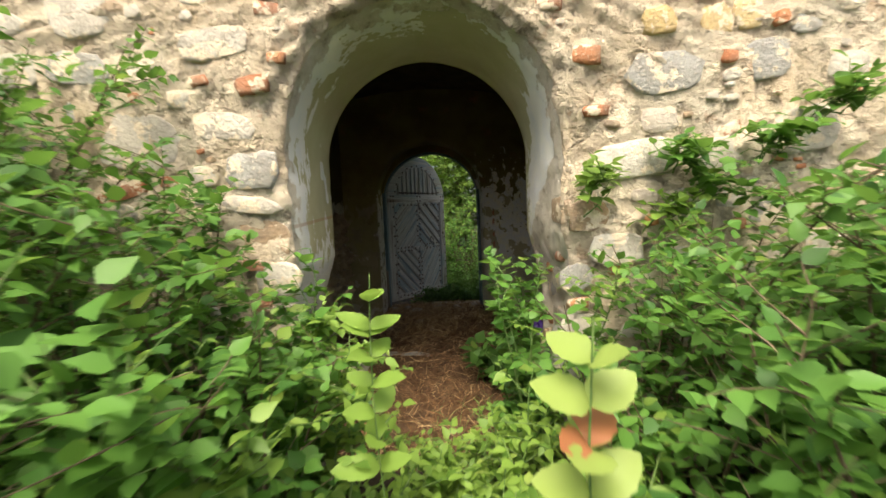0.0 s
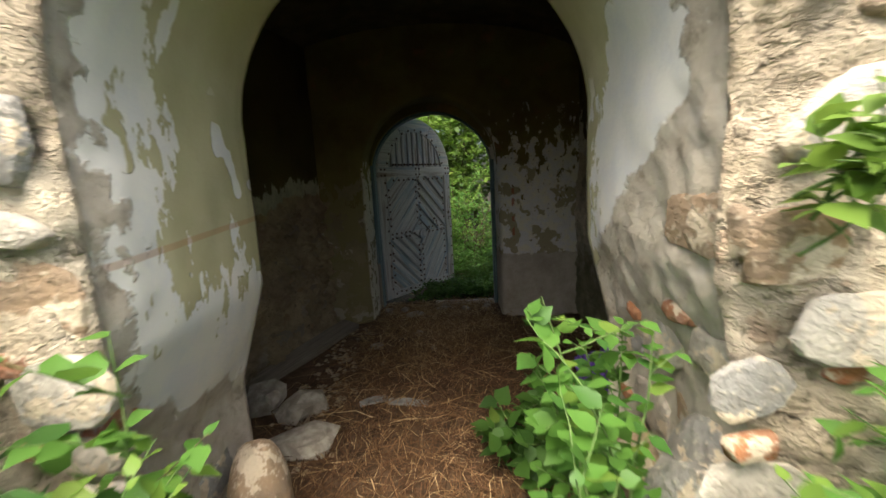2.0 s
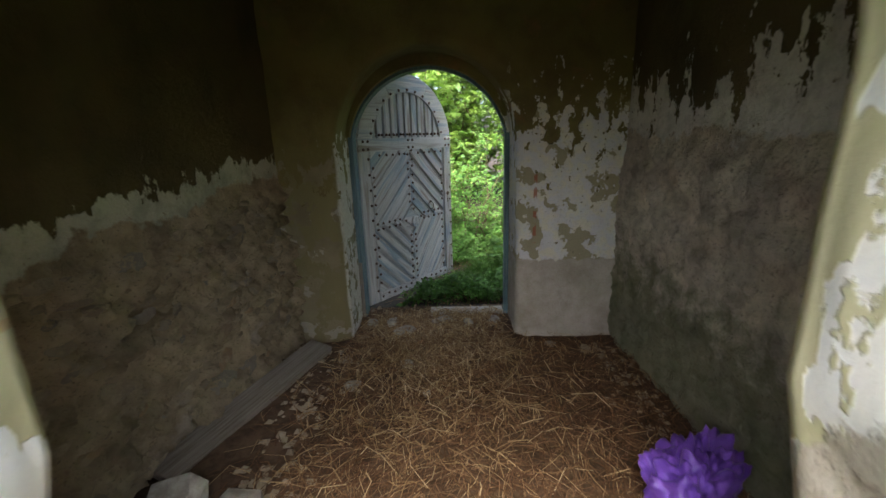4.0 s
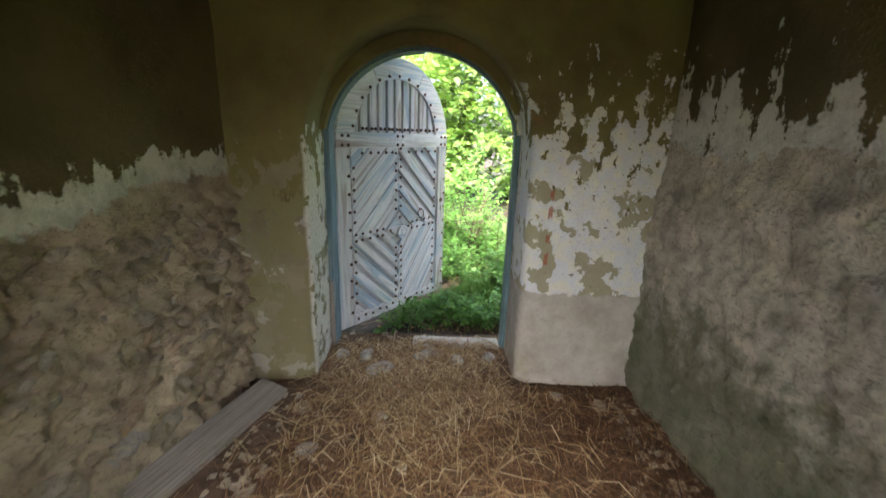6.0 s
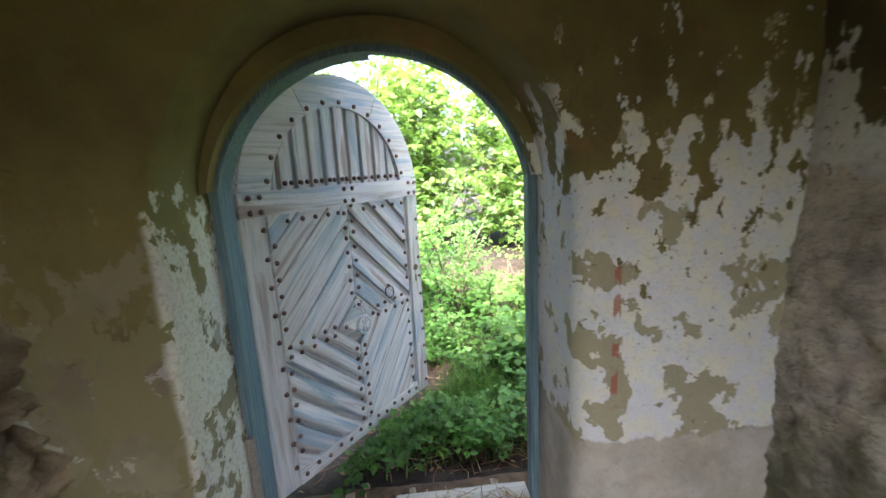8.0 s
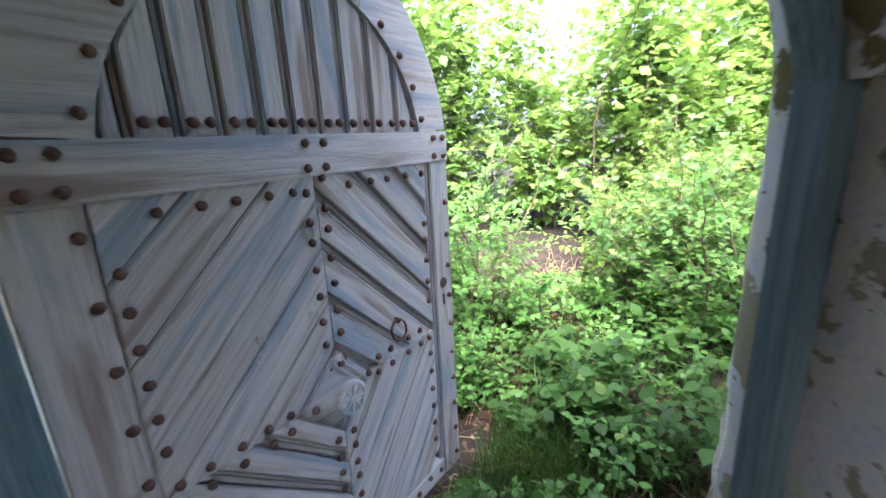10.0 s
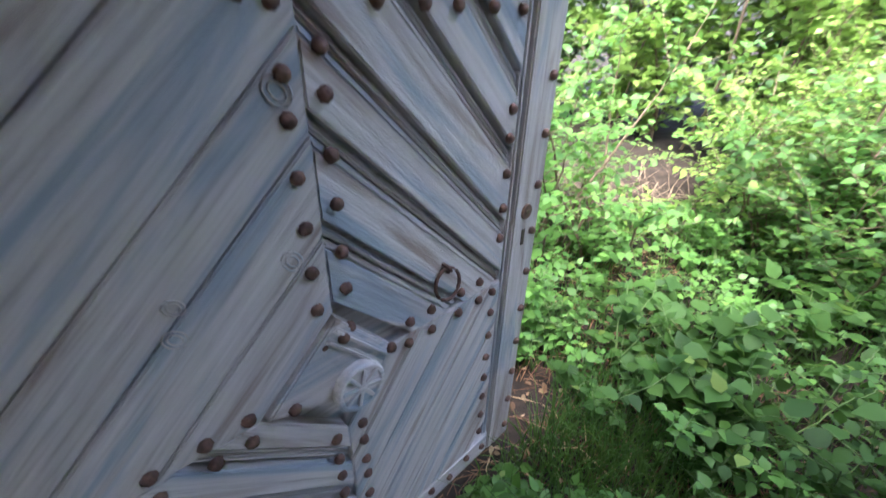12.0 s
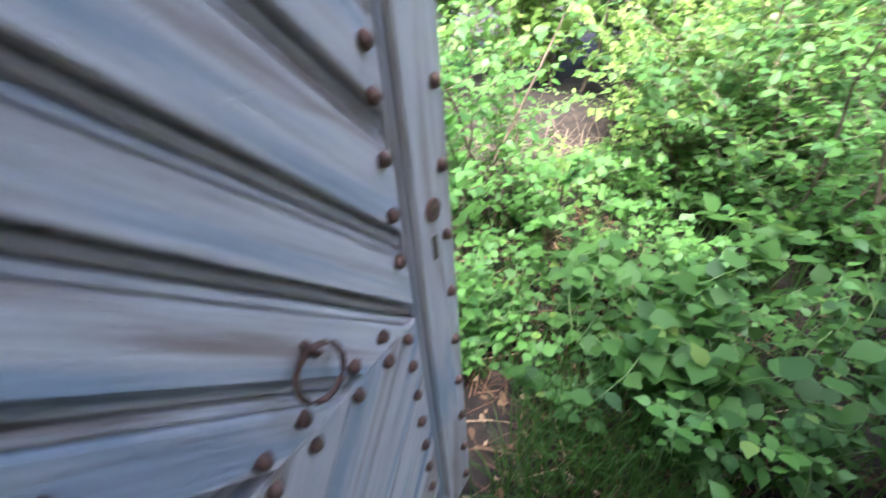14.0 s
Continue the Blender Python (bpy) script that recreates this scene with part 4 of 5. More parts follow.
def plain_boards(ob, rect, cuts, side, up, slope):
    """Flush boards that run side by side with thin joints."""
    nrm = Vector((side * slope, up)).normalized()
    angle = math.atan2(-side * up * slope, 1)
    for k in range(len(cuts) - 1):
        p0, p1 = Vector((MID_U, MID_V + up * cuts[k])), Vector((MID_U, MID_V + up * cuts[k + 1]))
        poly = clip_poly(clip_poly(rect, p0, nrm), p1 - nrm * 0.003, -nrm)
        if len(poly) > 2 and area_of(poly) > 0.0015:
            plank("board", poly, ob, 0.034, angle, front=0.002 + 0.0015 * (k % 2), edge=0.003)


def rosette(ob):
    """A carved disc: raised rim and hub with eight spokes over a sunk ground."""
    v, f = [], []
    n = 32
    prof = [(0.054, 0.016), (0.054, -0.004), (0.050, -0.009), (0.044, -0.009), (0.041, -0.004), (0.012, -0.004), (0.010, -0.010), (0.0, -0.011)]
    for r, y in prof[:-1]:
        v += [(r * math.cos(2 * math.pi * k / n), y, r * math.sin(2 * math.pi * k / n)) for k in range(n)]
    v.append((0, prof[-1][1], 0))
    for i in range(len(prof) - 2):
        f += [(i * n + k, i * n + (k + 1) % n, (i + 1) * n + (k + 1) % n, (i + 1) * n + k) for k in range(n)]
    last = (len(prof) - 2) * n
    f += [(last + k, last + (k + 1) % n, len(v) - 1) for k in range(n)]
    ros = part("rosette", mesh_of("rosette", v, f, GREY_WOOD, False), ob, "carved round rosette with eight spokes", Matrix.Translation((0.610, -0.024, 0.735)))
    for k in range(8):
        bm = bmesh.new()
        box_bm(bm, (0.009, -0.0095, -0.0042), (0.043, -0.002, 0.0042), 0.002)
        part("spoke", from_bm("spoke", bm, GREY_WOOD), ros, "", Matrix.Rotation(2 * math.pi * k / 8 + 0.2, 4, "Y"))


def door_leaf():
    ob = thing("door_1", "open arched wooden door with studded diamond boards in faded blue-grey", "door", HINGE, kind="structure")
    V = Vector
    # backing boards
    n = 30
    us = [U0 + 0.008 + (U1 - U0 - 0.016) * i / n for i in range(n + 1)]
    outline = [V((us[0], V0 + 0.006)), V((us[-1], V0 + 0.006))] + [V((u, max(RAIL1 - 0.02, head_height(u) - 0.008))) for u in us[::-1]]
    bm = bmesh.new()
    f = bm.faces.new([bm.verts.new((p.x, 0.026, p.y)) for p in outline])
    g = bmesh.ops.extrude_face_region(bm, geom=[f])
    for v in g["geom"]:
        if isinstance(v, bmesh.types.BMVert):
            v.co.y = 0.052
    part("backing", from_bm("backing", bm, GREY_WOOD), ob)
    # stiles, rail and foot board
    plank("stile", [V((U0, V0)), V((STILE_L, V0)), V((STILE_L, RAIL0)), V((U0, RAIL0))], ob, 0.03, math.pi / 2)
    plank("stile", [V((STILE_R + 0.022, V0)), V((U1, V0)), V((U1, RAIL0)), V((STILE_R + 0.022, RAIL0))], ob, 0.03, math.pi / 2, front=0.010)
    plank("stile_bead", [V((STILE_R + 0.002, SILL)), V((STILE_R + 0.019, SILL)), V((STILE_R + 0.019, RAIL0)), V((STILE_R + 0.002, RAIL0))], ob, 0.03, math.pi / 2, front=0.001, edge=0.006)
    plank("rail", [V((U0, RAIL0)), V((U1 + 0.003, RAIL0)), V((U1 + 0.003, RAIL1)), V((U0, RAIL1))], ob, 0.03, 0.0, front=0.013)
    plank("foot_board", [V((STILE_L, V0)), V((STILE_R + 0.02, V0)), V((STILE_R + 0.02, SILL)), V((STILE_L, SILL))], ob, 0.03, 0.0, front=0.006)
    # rounded head of three boards
    for a0, a1 in ((7, 62), (62.4, 118), (118.4, 173)):
        v, fs, k = [], [], 12
        for i in range(k + 1):
            a = radians(a0 + (a1 - a0) * i / k)
            for r, y in ((HEAD_R, -0.006), (BAND_R, -0.006), (BAND_R, 0.03), (HEAD_R, 0.03)):
                v.append((HEAD_U + r * math.cos(a), y, max(RAIL1 - 0.001, HEAD_V + r * math.sin(a))))
        for i in range(k):
            fs += [(i * 4 + j, i * 4 + (j + 1) % 4, i * 4 + 4 + (j + 1) % 4, i * 4 + 4 + j) for j in range(4)]
        fs += [(0, 3, 2, 1), tuple(4 * k + j for j in range(4))]
        part("head_board", mesh_of("head_board", v, fs, GREY_WOOD, False), ob)
    studs = []
    for i in range(13):
        a = radians(13 + 154 * i / 12)
        studs.append((HEAD_U + (BAND_R + 0.022) * math.cos(a), HEAD_V + (BAND_R + 0.022) * math.sin(a), -0.006))
    # upright slats of the head, a bead between each two
    edges = (0.150, 0.200, 0.288, 0.376, 0.466, 0.549, 0.634, 0.724, 0.828, 0.938, 1.040)
    for a, b in zip(edges, edges[1:]):
        ta, tb = head_height(a, BAND_R) + 0.004, head_height(b, BAND_R) + 0.004
        lo = RAIL1 + 0.001
        plank("slat", [V((a + 0.009, lo)), V((b - 0.014, lo)), V((b - 0.014, max(lo + 0.012, tb))), V((a + 0.009, max(lo + 0.012, ta)))], ob, 0.034, math.pi / 2, front=-0.003)
        if b < 1.0:
            plank("slat_bead", [V((b - 0.007, lo)), V((b + 0.003, lo)), V((b + 0.003, max(lo + 0.012, tb))), V((b - 0.007, max(lo + 0.012, tb)))], ob, 0.034, math.pi / 2, front=-0.010)
        if b - a > 0.06:
            studs += [(a + 0.024, RAIL1 + 0.028, 0.003), (b - 0.028, RAIL1 + 0.028, 0.003)]
    # four fields of boards round the diamond
    upper_left = [V((STILE_L, MID_V)), V((MID_U, MID_V)), V((MID_U, RAIL0)), V((STILE_L, RAIL0))]
    upper_right = [V((MID_U, MID_V)), V((STILE_R, MID_V)), V((STILE_R, RAIL0)), V((MID_U, RAIL0))]
    lower_left = [V((STILE_L, SILL)), V((MID_U, SILL)), V((MID_U, MID_V)), V((STILE_L, MID_V))]
    lower_right = [V((MID_U, SILL)), V((STILE_R, SILL)), V((STILE_R, MID_V)), V((MID_U, MID_V))]
    left_cuts, right_cuts, low_cuts = (0.145, 0.293, 0.447, 0.580, 0.767, 0.94, 1.14), (0.168, 0.322, 0.481, 0.622, 0.800, 0.955, 1.14), (0.144, 0.262, 0.392, 0.515, 0.655, 0.800, 0.950, 1.12)
    plain_boards(ob, upper_left, left_cuts, -1, 1, 0.94)
    moulded_boards(ob, upper_right, right_cuts, 1, 1, 0.95)
    moulded_boards(ob, lower_left, low_cuts, -1, -1, 0.93)
    plain_boards(ob, lower_right, (0.150, 0.256, 0.410, 0.580, 0.750, 0.930, 1.15), 1, -1, 1.3)
    # studs in pairs at both ends of the boards
    for c in left_cuts[:4]:
        studs += [(0.557, MID_V + c + 0.022, 0.002), (0.557, MID_V + c - 0.055, 0.002)]
    for c in right_cuts[:4]:
        studs += [(0.613, MID_V + c + 0.016, 0.002), (0.613, MID_V + c - 0.068, 0.002)]
    for c in low_cuts[:4]:
        studs += [(0.556, MID_V - c - 0.012, 0.002), (0.556, MID_V - c + 0.045 - 0.12, 0.002), (0.618, MID_V - c - 0.016, 0.002), (0.618, MID_V - c - 0.07, 0.002)]
    studs += [(u, 0.787, 0.002) for u in (0.416, 0.351, 0.279, 0.204, 0.140)]
    studs += [(u, 0.738, 0.002) for u in (0.412, 0.356, 0.277, 0.200, 0.140)]
    studs += [(u, 0.800, 0.002) for u in (0.754, 0.815, 0.909, 0.975)]
    studs += [(u, 0.745, 0.002) for u in (0.749, 0.817, 0.904, 0.977, 1.030)]
    studs += [(u, 1.374, 0.002) for u in (0.518, 0.453, 0.372, 0.296, 0.212, 0.705, 0.794, 0.866, 0.956, 1.040)]
    studs += [(0.131, 1.273 - 0.0785 * i, 0.002) for i in range(6)] + [(0.131, 0.66 - 0.083 * i, 0.002) for i in range(6)]
    studs += [(1.040, z, 0.002) for z in (1.196, 1.136, 1.057, 0.975, 0.896)] + [(1.030, 0.680 - 0.079 * i, 0.002) for i in range(7)]
    studs += [(0.592, 0.858, -0.012), (0.695, 0.772, -0.012), (0.486, 0.762, -0.012)]
    for u in (0.030, 0.082, 0.566, 0.623, 1.107, 1.162):
        studs += [(u, 1.493, -0.013), (u, 1.430, -0.013)]
    studs += [(0.088, SILL + 0.03 + 0.13 * i, 0.0) for i in range(10)] + [(1.165, 0.13 + 0.125 * i, -0.010) for i in range(10)]
    studs += [(STILE_L + 0.03 + 0.076 * i, SILL - 0.036 + 0.014 * (i % 2), -0.006) for i in range(13)]
    shapes = [stud_mesh(i) for i in range(5)]
    for i, (u, z, y) in enumerate(studs):
        part("stud", shapes[i % 5], ob, "", Matrix.Translation((u, y if y < 0 else -0.002, z)) @ Matrix.Rotation(i * 1.3, 4, "Y"))
    # diamond, its lower point broken away, with two mouldings along one edge
    plank("diamond", [V((0.440, 0.766)), V((0.470, 0.752)), V((0.505, 0.750)), V((0.540, 0.722)), V((0.566, 0.716)), V((0.590, 0.684)), V((0.702, 0.770)), V((0.583, 0.905))], ob, 0.034, 0.0, front=0.012, label="pale diamond panel, its lower point broken off")
    for off in (0.012, 0.034):
        d = V((0.702 - 0.583, 0.770 - 0.905)).normalized()
        w = V((d.y, -d.x))
        a, b = V((0.583, 0.905)) + w * off + d * 0.012, V((0.702, 0.770)) + w * off - d * 0.004
        plank("moulding", [a, b, b + w * 0.012, a + w * 0.012], ob, 0.0, math.atan2(d.y, d.x), front=0.018, edge=0.004)
    rosette(ob)
    for u, z, r in ((0.548, 1.270, 0.020), (0.530, 1.035, 0.017), (0.372, 1.030, 0.013), (0.362, 0.985, 0.015)):
        sv, sl, ss = [], [], []
        for k, q in enumerate((r, 0.55 * r)):
            tube(sv, sl, ss, [Vector((q * 0.8 * math.cos(2 * math.pi * i / 16), -0.0035, q * (1.25 if k else 1.1) * math.sin(2 * math.pi * i / 16))) for i in range(17)], 0.0016, 0.0016, 5)
        part("knot", mesh_bulk("knot", sv, sl, ss, GREY_WOOD), ob, "raised rings of a weathered knot", Matrix.Translation((u, 0, z)) @ Matrix.Rotation(radians(-40), 4, "Y"))
    # ring handle, lock plate and keyhole
    sv, sl, ss = [], [], []
    pts = [Vector((0.036 * math.sin(2 * math.pi * k / 20), -0.012 + 0.006 * math.cos(2 * math.pi * k / 20), 0.036 * math.cos(2 * math.pi * k / 20))) for k in range(21)]
    tube(sv, sl, ss, pts, 0.0042, 0.0042, 8)
    handle = part("ring_handle", mesh_bulk("ring_handle", sv, sl, ss, RUST), ob, "thin rusty iron pull ring", Matrix.Translation((0.849, -0.006, 0.858)))
    sv, sl, ss = [], [], []
    tube(sv, sl, ss, [Vector((0, 0.006, 0.030)), Vector((0, -0.014, 0.030)), Vector((0, -0.020, 0.036)), Vector((0, -0.014, 0.042)), Vector((0, 0.006, 0.042))], 0.0045, 0.0045, 7)
    part("staple", mesh_bulk("staple", sv, sl, ss, RUST), handle)
    bm = bmesh.new()
    bmesh.ops.create_cone(bm, cap_ends=True, segments=20, radius1=0.021, radius2=0.019, depth=0.006, matrix=Matrix.Rotation(radians(90), 4, "X"))
    plate = part("lock_plate", from_bm("lock_plate", bm, RUST), ob, "rusty round lock plate", Matrix.Translation((1.130, -0.012, 0.943)))
    bm = bmesh.new()
    bmesh.ops.create_cone(bm, cap_ends=True, segments=12, radius1=0.006, radius2=0.006, depth=0.004, matrix=Matrix.Rotation(radians(90), 4, "X"))
    part("bolt", from_bm("bolt", bm, CEILING), plate, "", Matrix.Translation((0, -0.004, 0)))
    # keyhole: a solid block, the slot's inner shade given by its dark colour
    bm = bmesh.new()
    box_bm(bm, (-0.006, -0.002, -0.022), (0.006, 0.004, 0.022), 0.001)
    part("keyhole", from_bm("keyhole", bm, CEILING), ob, "solid dark block for the keyhole's shaded slot", Matrix.Translation((1.128, -0.0105, 0.873)))


door_leaf()


# ---- stones of the front wall ----
def stone_mesh(name, material, rng, sides=10, square=0.0):
    """A weathered stone face about one metre wide and high, its bulge towards -y."""
    out = []
    for k in range(sides):
        a = 2 * math.pi * (k + rng.uniform(-0.25, 0.25)) / sides
        c, s = math.cos(a), math.sin(a)
        e = 0.75 - square * 0.4
        r = rng.uniform(0.84, 1.06)
        out.append(Vector((0.5 * r * math.copysign(abs(c) ** e, c), 0, 0.5 * r * math.copysign(abs(s) ** e, s))))
    v, f = [], []
    for scale, y in ((1.03, 0.9), (1.0, -0.1), (0.86, -0.82)):
        v += [(p.x * scale + rng.uniform(-0.02, 0.02), y + rng.uniform(-0.12, 0.12), p.z * scale + rng.uniform(-0.02, 0.02)) for p in out]
    v.append((rng.uniform(-0.1, 0.1), -1.0, rng.uniform(-0.1, 0.1)))
    for i in range(2):
        f += [(i * sides + k, i * sides + (k + 1) % sides, (i + 1) * sides + (k + 1) % sides, (i + 1) * sides + k) for k in range(sides)]
    f += [(2 * sides + k, 2 * sides + (k + 1) % sides, 3 * sides) for k in range(sides)]
    return mesh_of(name, v, f, material)


LARGE_STONES = [
    (-0.95, 1.66, 0.28, 0.12, "t"), (-0.84, 1.47, 0.25, 0.18, "g"), (-0.86, 1.31, 0.28, 0.08, "t"), (-0.90, 1.15, 0.42, 0.19, "b"),
    (-0.76, 0.97, 0.20, 0.15, "p"), (-0.84, 0.85, 0.10, 0.05, "k"), (-0.74, 0.82, 0.14, 0.08, "p"), (-0.80, 1.83, 0.16, 0.08, "k"),
    (0.66, 1.20, 0.17, 0.15, "b"), (0.78, 1.05, 0.24, 0.14, "p"), (0.88, 1.44, 0.48, 0.16, "p"), (0.98, 1.61, 0.17, 0.11, "p"),
    (0.70, 1.66, 0.12, 0.05, "k"), (0.80, 0.95, 0.10, 0.05, "k"), (1.06, 1.14, 0.10, 0.06, "k"), (0.66, 1.90, 0.13, 0.08, "k"),
    (1.00, 1.81, 0.34, 0.17, "g"), (1.46, 1.86, 0.21, 0.17, "g"), (1.24, 2.03, 0.14, 0.14, "y"), (1.38, 2.05, 0.12, 0.14, "y"),
    (1.29, 1.87, 0.07, 0.06, "k"), (1.50, 2.02, 0.07, 0.06, "k"), (-0.69, 1.94, 0.09, 0.05, "k"), (-1.03, 1.86, 0.08, 0.05, "k"),
    (-1.12, 1.79, 0.15, 0.08, "p"), (-0.86, 1.04, 0.12, 0.05, "k"), (0.50, 2.12, 0.13, 0.06, "k"), (1.80, 1.81, 0.20, 0.13, "p"),
    (1.62, 2.00, 0.13, 0.09, "g"), (1.88, 1.71, 0.10, 0.07, "k"), (0.97, 2.02, 0.14, 0.12, "y"), (1.25, 1.45, 0.2, 0.14, "t"), (1.62, 1.55, 0.3, 0.2, "p"),
    (-0.735, 0.70, 0.22, 0.13, "p"), (-0.72, 0.60, 0.12, 0.05, "k"), (-0.74, 0.48, 0.24, 0.16, "b"), (0.60, 0.92, 0.16, 0.12, "g"), (0.61, 0.80, 0.10, 0.05, "k"), (0.64, 0.66, 0.22, 0.18, "p"),
]
STONE_KINDS = {"t": PALE_STONE, "g": GREY_STONE, "b": BROWN_STONE, "p": PALE_STONE, "k": BRICK, "y": YELLOW_STONE}


def near_arch(x, z, w, h):
    dx = max(0.0, abs(x + 0.07) - w / 2)
    if z - h / 2 < 1.58:
        return dx < 0.665
    return math.hypot(dx, max(0.0, z - h / 2 - 1.58)) < 0.70


def front_stones():
    rng = random.Random(7)
    pool = {k: [stone_mesh("brick" if k == "k" else "stone", m, rng, 10 if k != "k" else 8, 0.9 if k == "k" else 0.25) for _ in range(5)] for k, m in STONE_KINDS.items()}
    taken = []

    def lay(x, z, w, h, kind, tilt, proud):
        taken.append((x, z, w, h))
        y = FRONT - 0.035 * fbm((x, FRONT, z), 5.0) - 0.002
        part("brick" if kind == "k" else "stone", rng.choice(pool[kind]), wall_front, "", Matrix.Translation((x, y, z)) @ Matrix.Rotation(tilt, 4, "Y") @ Matrix.Diagonal((w, proud, h, 1)))

    for x, z, w, h, kind in LARGE_STONES:
        lay(x, z, w * 1.04, h * 1.06, kind, rng.uniform(-0.15, 0.15), rng.uniform(0.012, 0.024))
    for w_lo, w_hi, tries in ((0.18, 0.36, 500), (0.09, 0.18, 260), (0.035, 0.09, 420)):
        for _ in range(tries):
            x, z = rng.uniform(-1.9, 2.2), rng.uniform(0.3, 2.45)
            w = rng.uniform(w_lo, w_hi)
            h = w * rng.uniform(0.4, 0.8)
            if near_arch(x, z, w, h) or any(abs(x - a) < 0.49 * (w + c) + 0.006 and abs(z - b) < 0.49 * (h + d) + 0.006 for a, b, c, d in taken):
                continue
            if len(taken) > 330:
                return
            kind = rng.choice("ttpppgbk" if w > 0.09 else "tppgkkb")
            lay(x, z, w, h if kind != "k" else min(h, 0.065), kind, rng.gauss(0, 0.14), rng.uniform(0.006, 0.018))


front_stones()


def jamb_stones():
    """Stones laid bare where the plaster has broken off the jambs."""
    rng = random.Random(3)
    rows = [(1, 2.00, 1.23, 0.30, 0.15, "b"), (1, 2.13, 0.99, 0.13, 0.06, "k"), (1, 2.27, 0.86, 0.24, 0.15, "p"), (1, 2.48, 0.76, 0.15, 0.11, "g"), (1, 2.01, 0.93, 0.18, 0.12, "p"),
            (1, 2.42, 0.90, 0.09, 0.05, "k"), (1, 2.10, 0.70, 0.26, 0.16, "b"), (1, 2.36, 0.60, 0.24, 0.15, "p"), (1, 2.55, 0.55, 0.10, 0.05, "k"), (1, 2.2, 0.45, 0.22, 0.16, "g"),
            (-1, 1.99, 0.66, 0.20, 0.16, "b"), (-1, 2.18, 0.44, 0.24, 0.14, "p"), (-1, 2.42, 0.34, 0.22, 0.13, "g"), (-1, 1.98, 0.84, 0.14, 0.06, "k"), (-1, 2.02, 0.48, 0.12, 0.06, "k"), (-1, 2.58, 0.30, 0.12, 0.10, "p")]
    for side, y, z, w, h, kind in rows:
        me = stone_mesh("brick" if kind == "k" else "stone", STONE_KINDS[kind], rng, 14, 0.3)
        m = Matrix.Translation((0.574 + 0.09 * max(0.0, min(1.0, (1.12 - z) / 0.35)) if side > 0 else -0.72 - 0.13 * max(0.0, min(1.0, (1.0 - z) / 0.4)), y, z)) @ Matrix.Rotation(radians(-90 * side), 4, "Z") @ Matrix.Rotation(rng.gauss(0, 0.15), 4, "Y") @ Matrix.Diagonal((w, 0.012 if kind == "b" else 0.018, h, 1))
        part("brick" if kind == "k" else "stone", me, wall_front, "", m)


jamb_stones()


def left_wall_stones():
    rng = random.Random(17)
    pool = [stone_mesh("stone", WALL_STONE, rng, 9, 0.2) for _ in range(7)]
    taken = []
    for w_lo, w_hi, tries in ((0.12, 0.26, 260), (0.05, 0.13, 700)):
        for _ in range(tries):
            y, w = rng.uniform(2.75, 4.8), rng.uniform(w_lo, w_hi)
            h = w * rng.uniform(0.35, 0.7)
            z = rng.uniform(0.1, 1.0 + 0.10 * (y - 2.7))
            if any(abs(y - a) < 0.5 * (w + c) and abs(z - b) < 0.5 * (h + d) for a, b, c, d in taken) or len(taken) > 190:
                continue
            taken.append((y, z, w, h))
            x = LEFT - 0.16 * (INNER - y) - 0.012
            m = Matrix.Translation((x, y, z)) @ Matrix.Rotation(radians(90 - 9), 4, "Z") @ Matrix.Rotation(rng.gauss(-0.33, 0.15), 4, "Y") @ Matrix.Diagonal((w, rng.uniform(0.025, 0.05), h, 1))
            part("stone", rng.choice(pool), wall_left, "", m)


left_wall_stones()


def lump(name, label, category, place, size, material, seed, turn=0.0, group="", detail=2, rough=0.32):
    """A loose broken stone that rests on the floor."""
    rng = random.Random(seed)
    bm = bmesh.new()
    bmesh.ops.create_icosphere(bm, subdivisions=detail, radius=0.5)
    for v in bm.verts:
        n = noise.noise(v.co * 2.3 + Vector((seed * 3.1, 0, 0)))
        c = v.co * (1 + rough * 1.6 * n)
        v.co = Vector([math.copysign(abs(q * 2) ** 0.72 / 2, q) for q in c])
        v.co = Vector((v.co.x * size[0], v.co.y * size[1], v.co.z * size[2]))
    low = min(v.co.z for v in bm.verts)
    for v in bm.verts:
        v.co.z = max(v.co.z - low, 0.15 * size[2]) - 0.15 * size[2]
    me = from_bm(name, bm, material, False)
    x, y = place[:2]
    z = place[2] if len(place) > 2 else min(floor_height(x + a * size[0], y + b * size[1]) for a in (-0.4, 0, 0.4) for b in (-0.4, 0, 0.4))
    return thing(name, label, category, Matrix.Translation((x, y, z - 0.004)) @ Matrix.Rotation(turn, 4, "Z"), me, group)


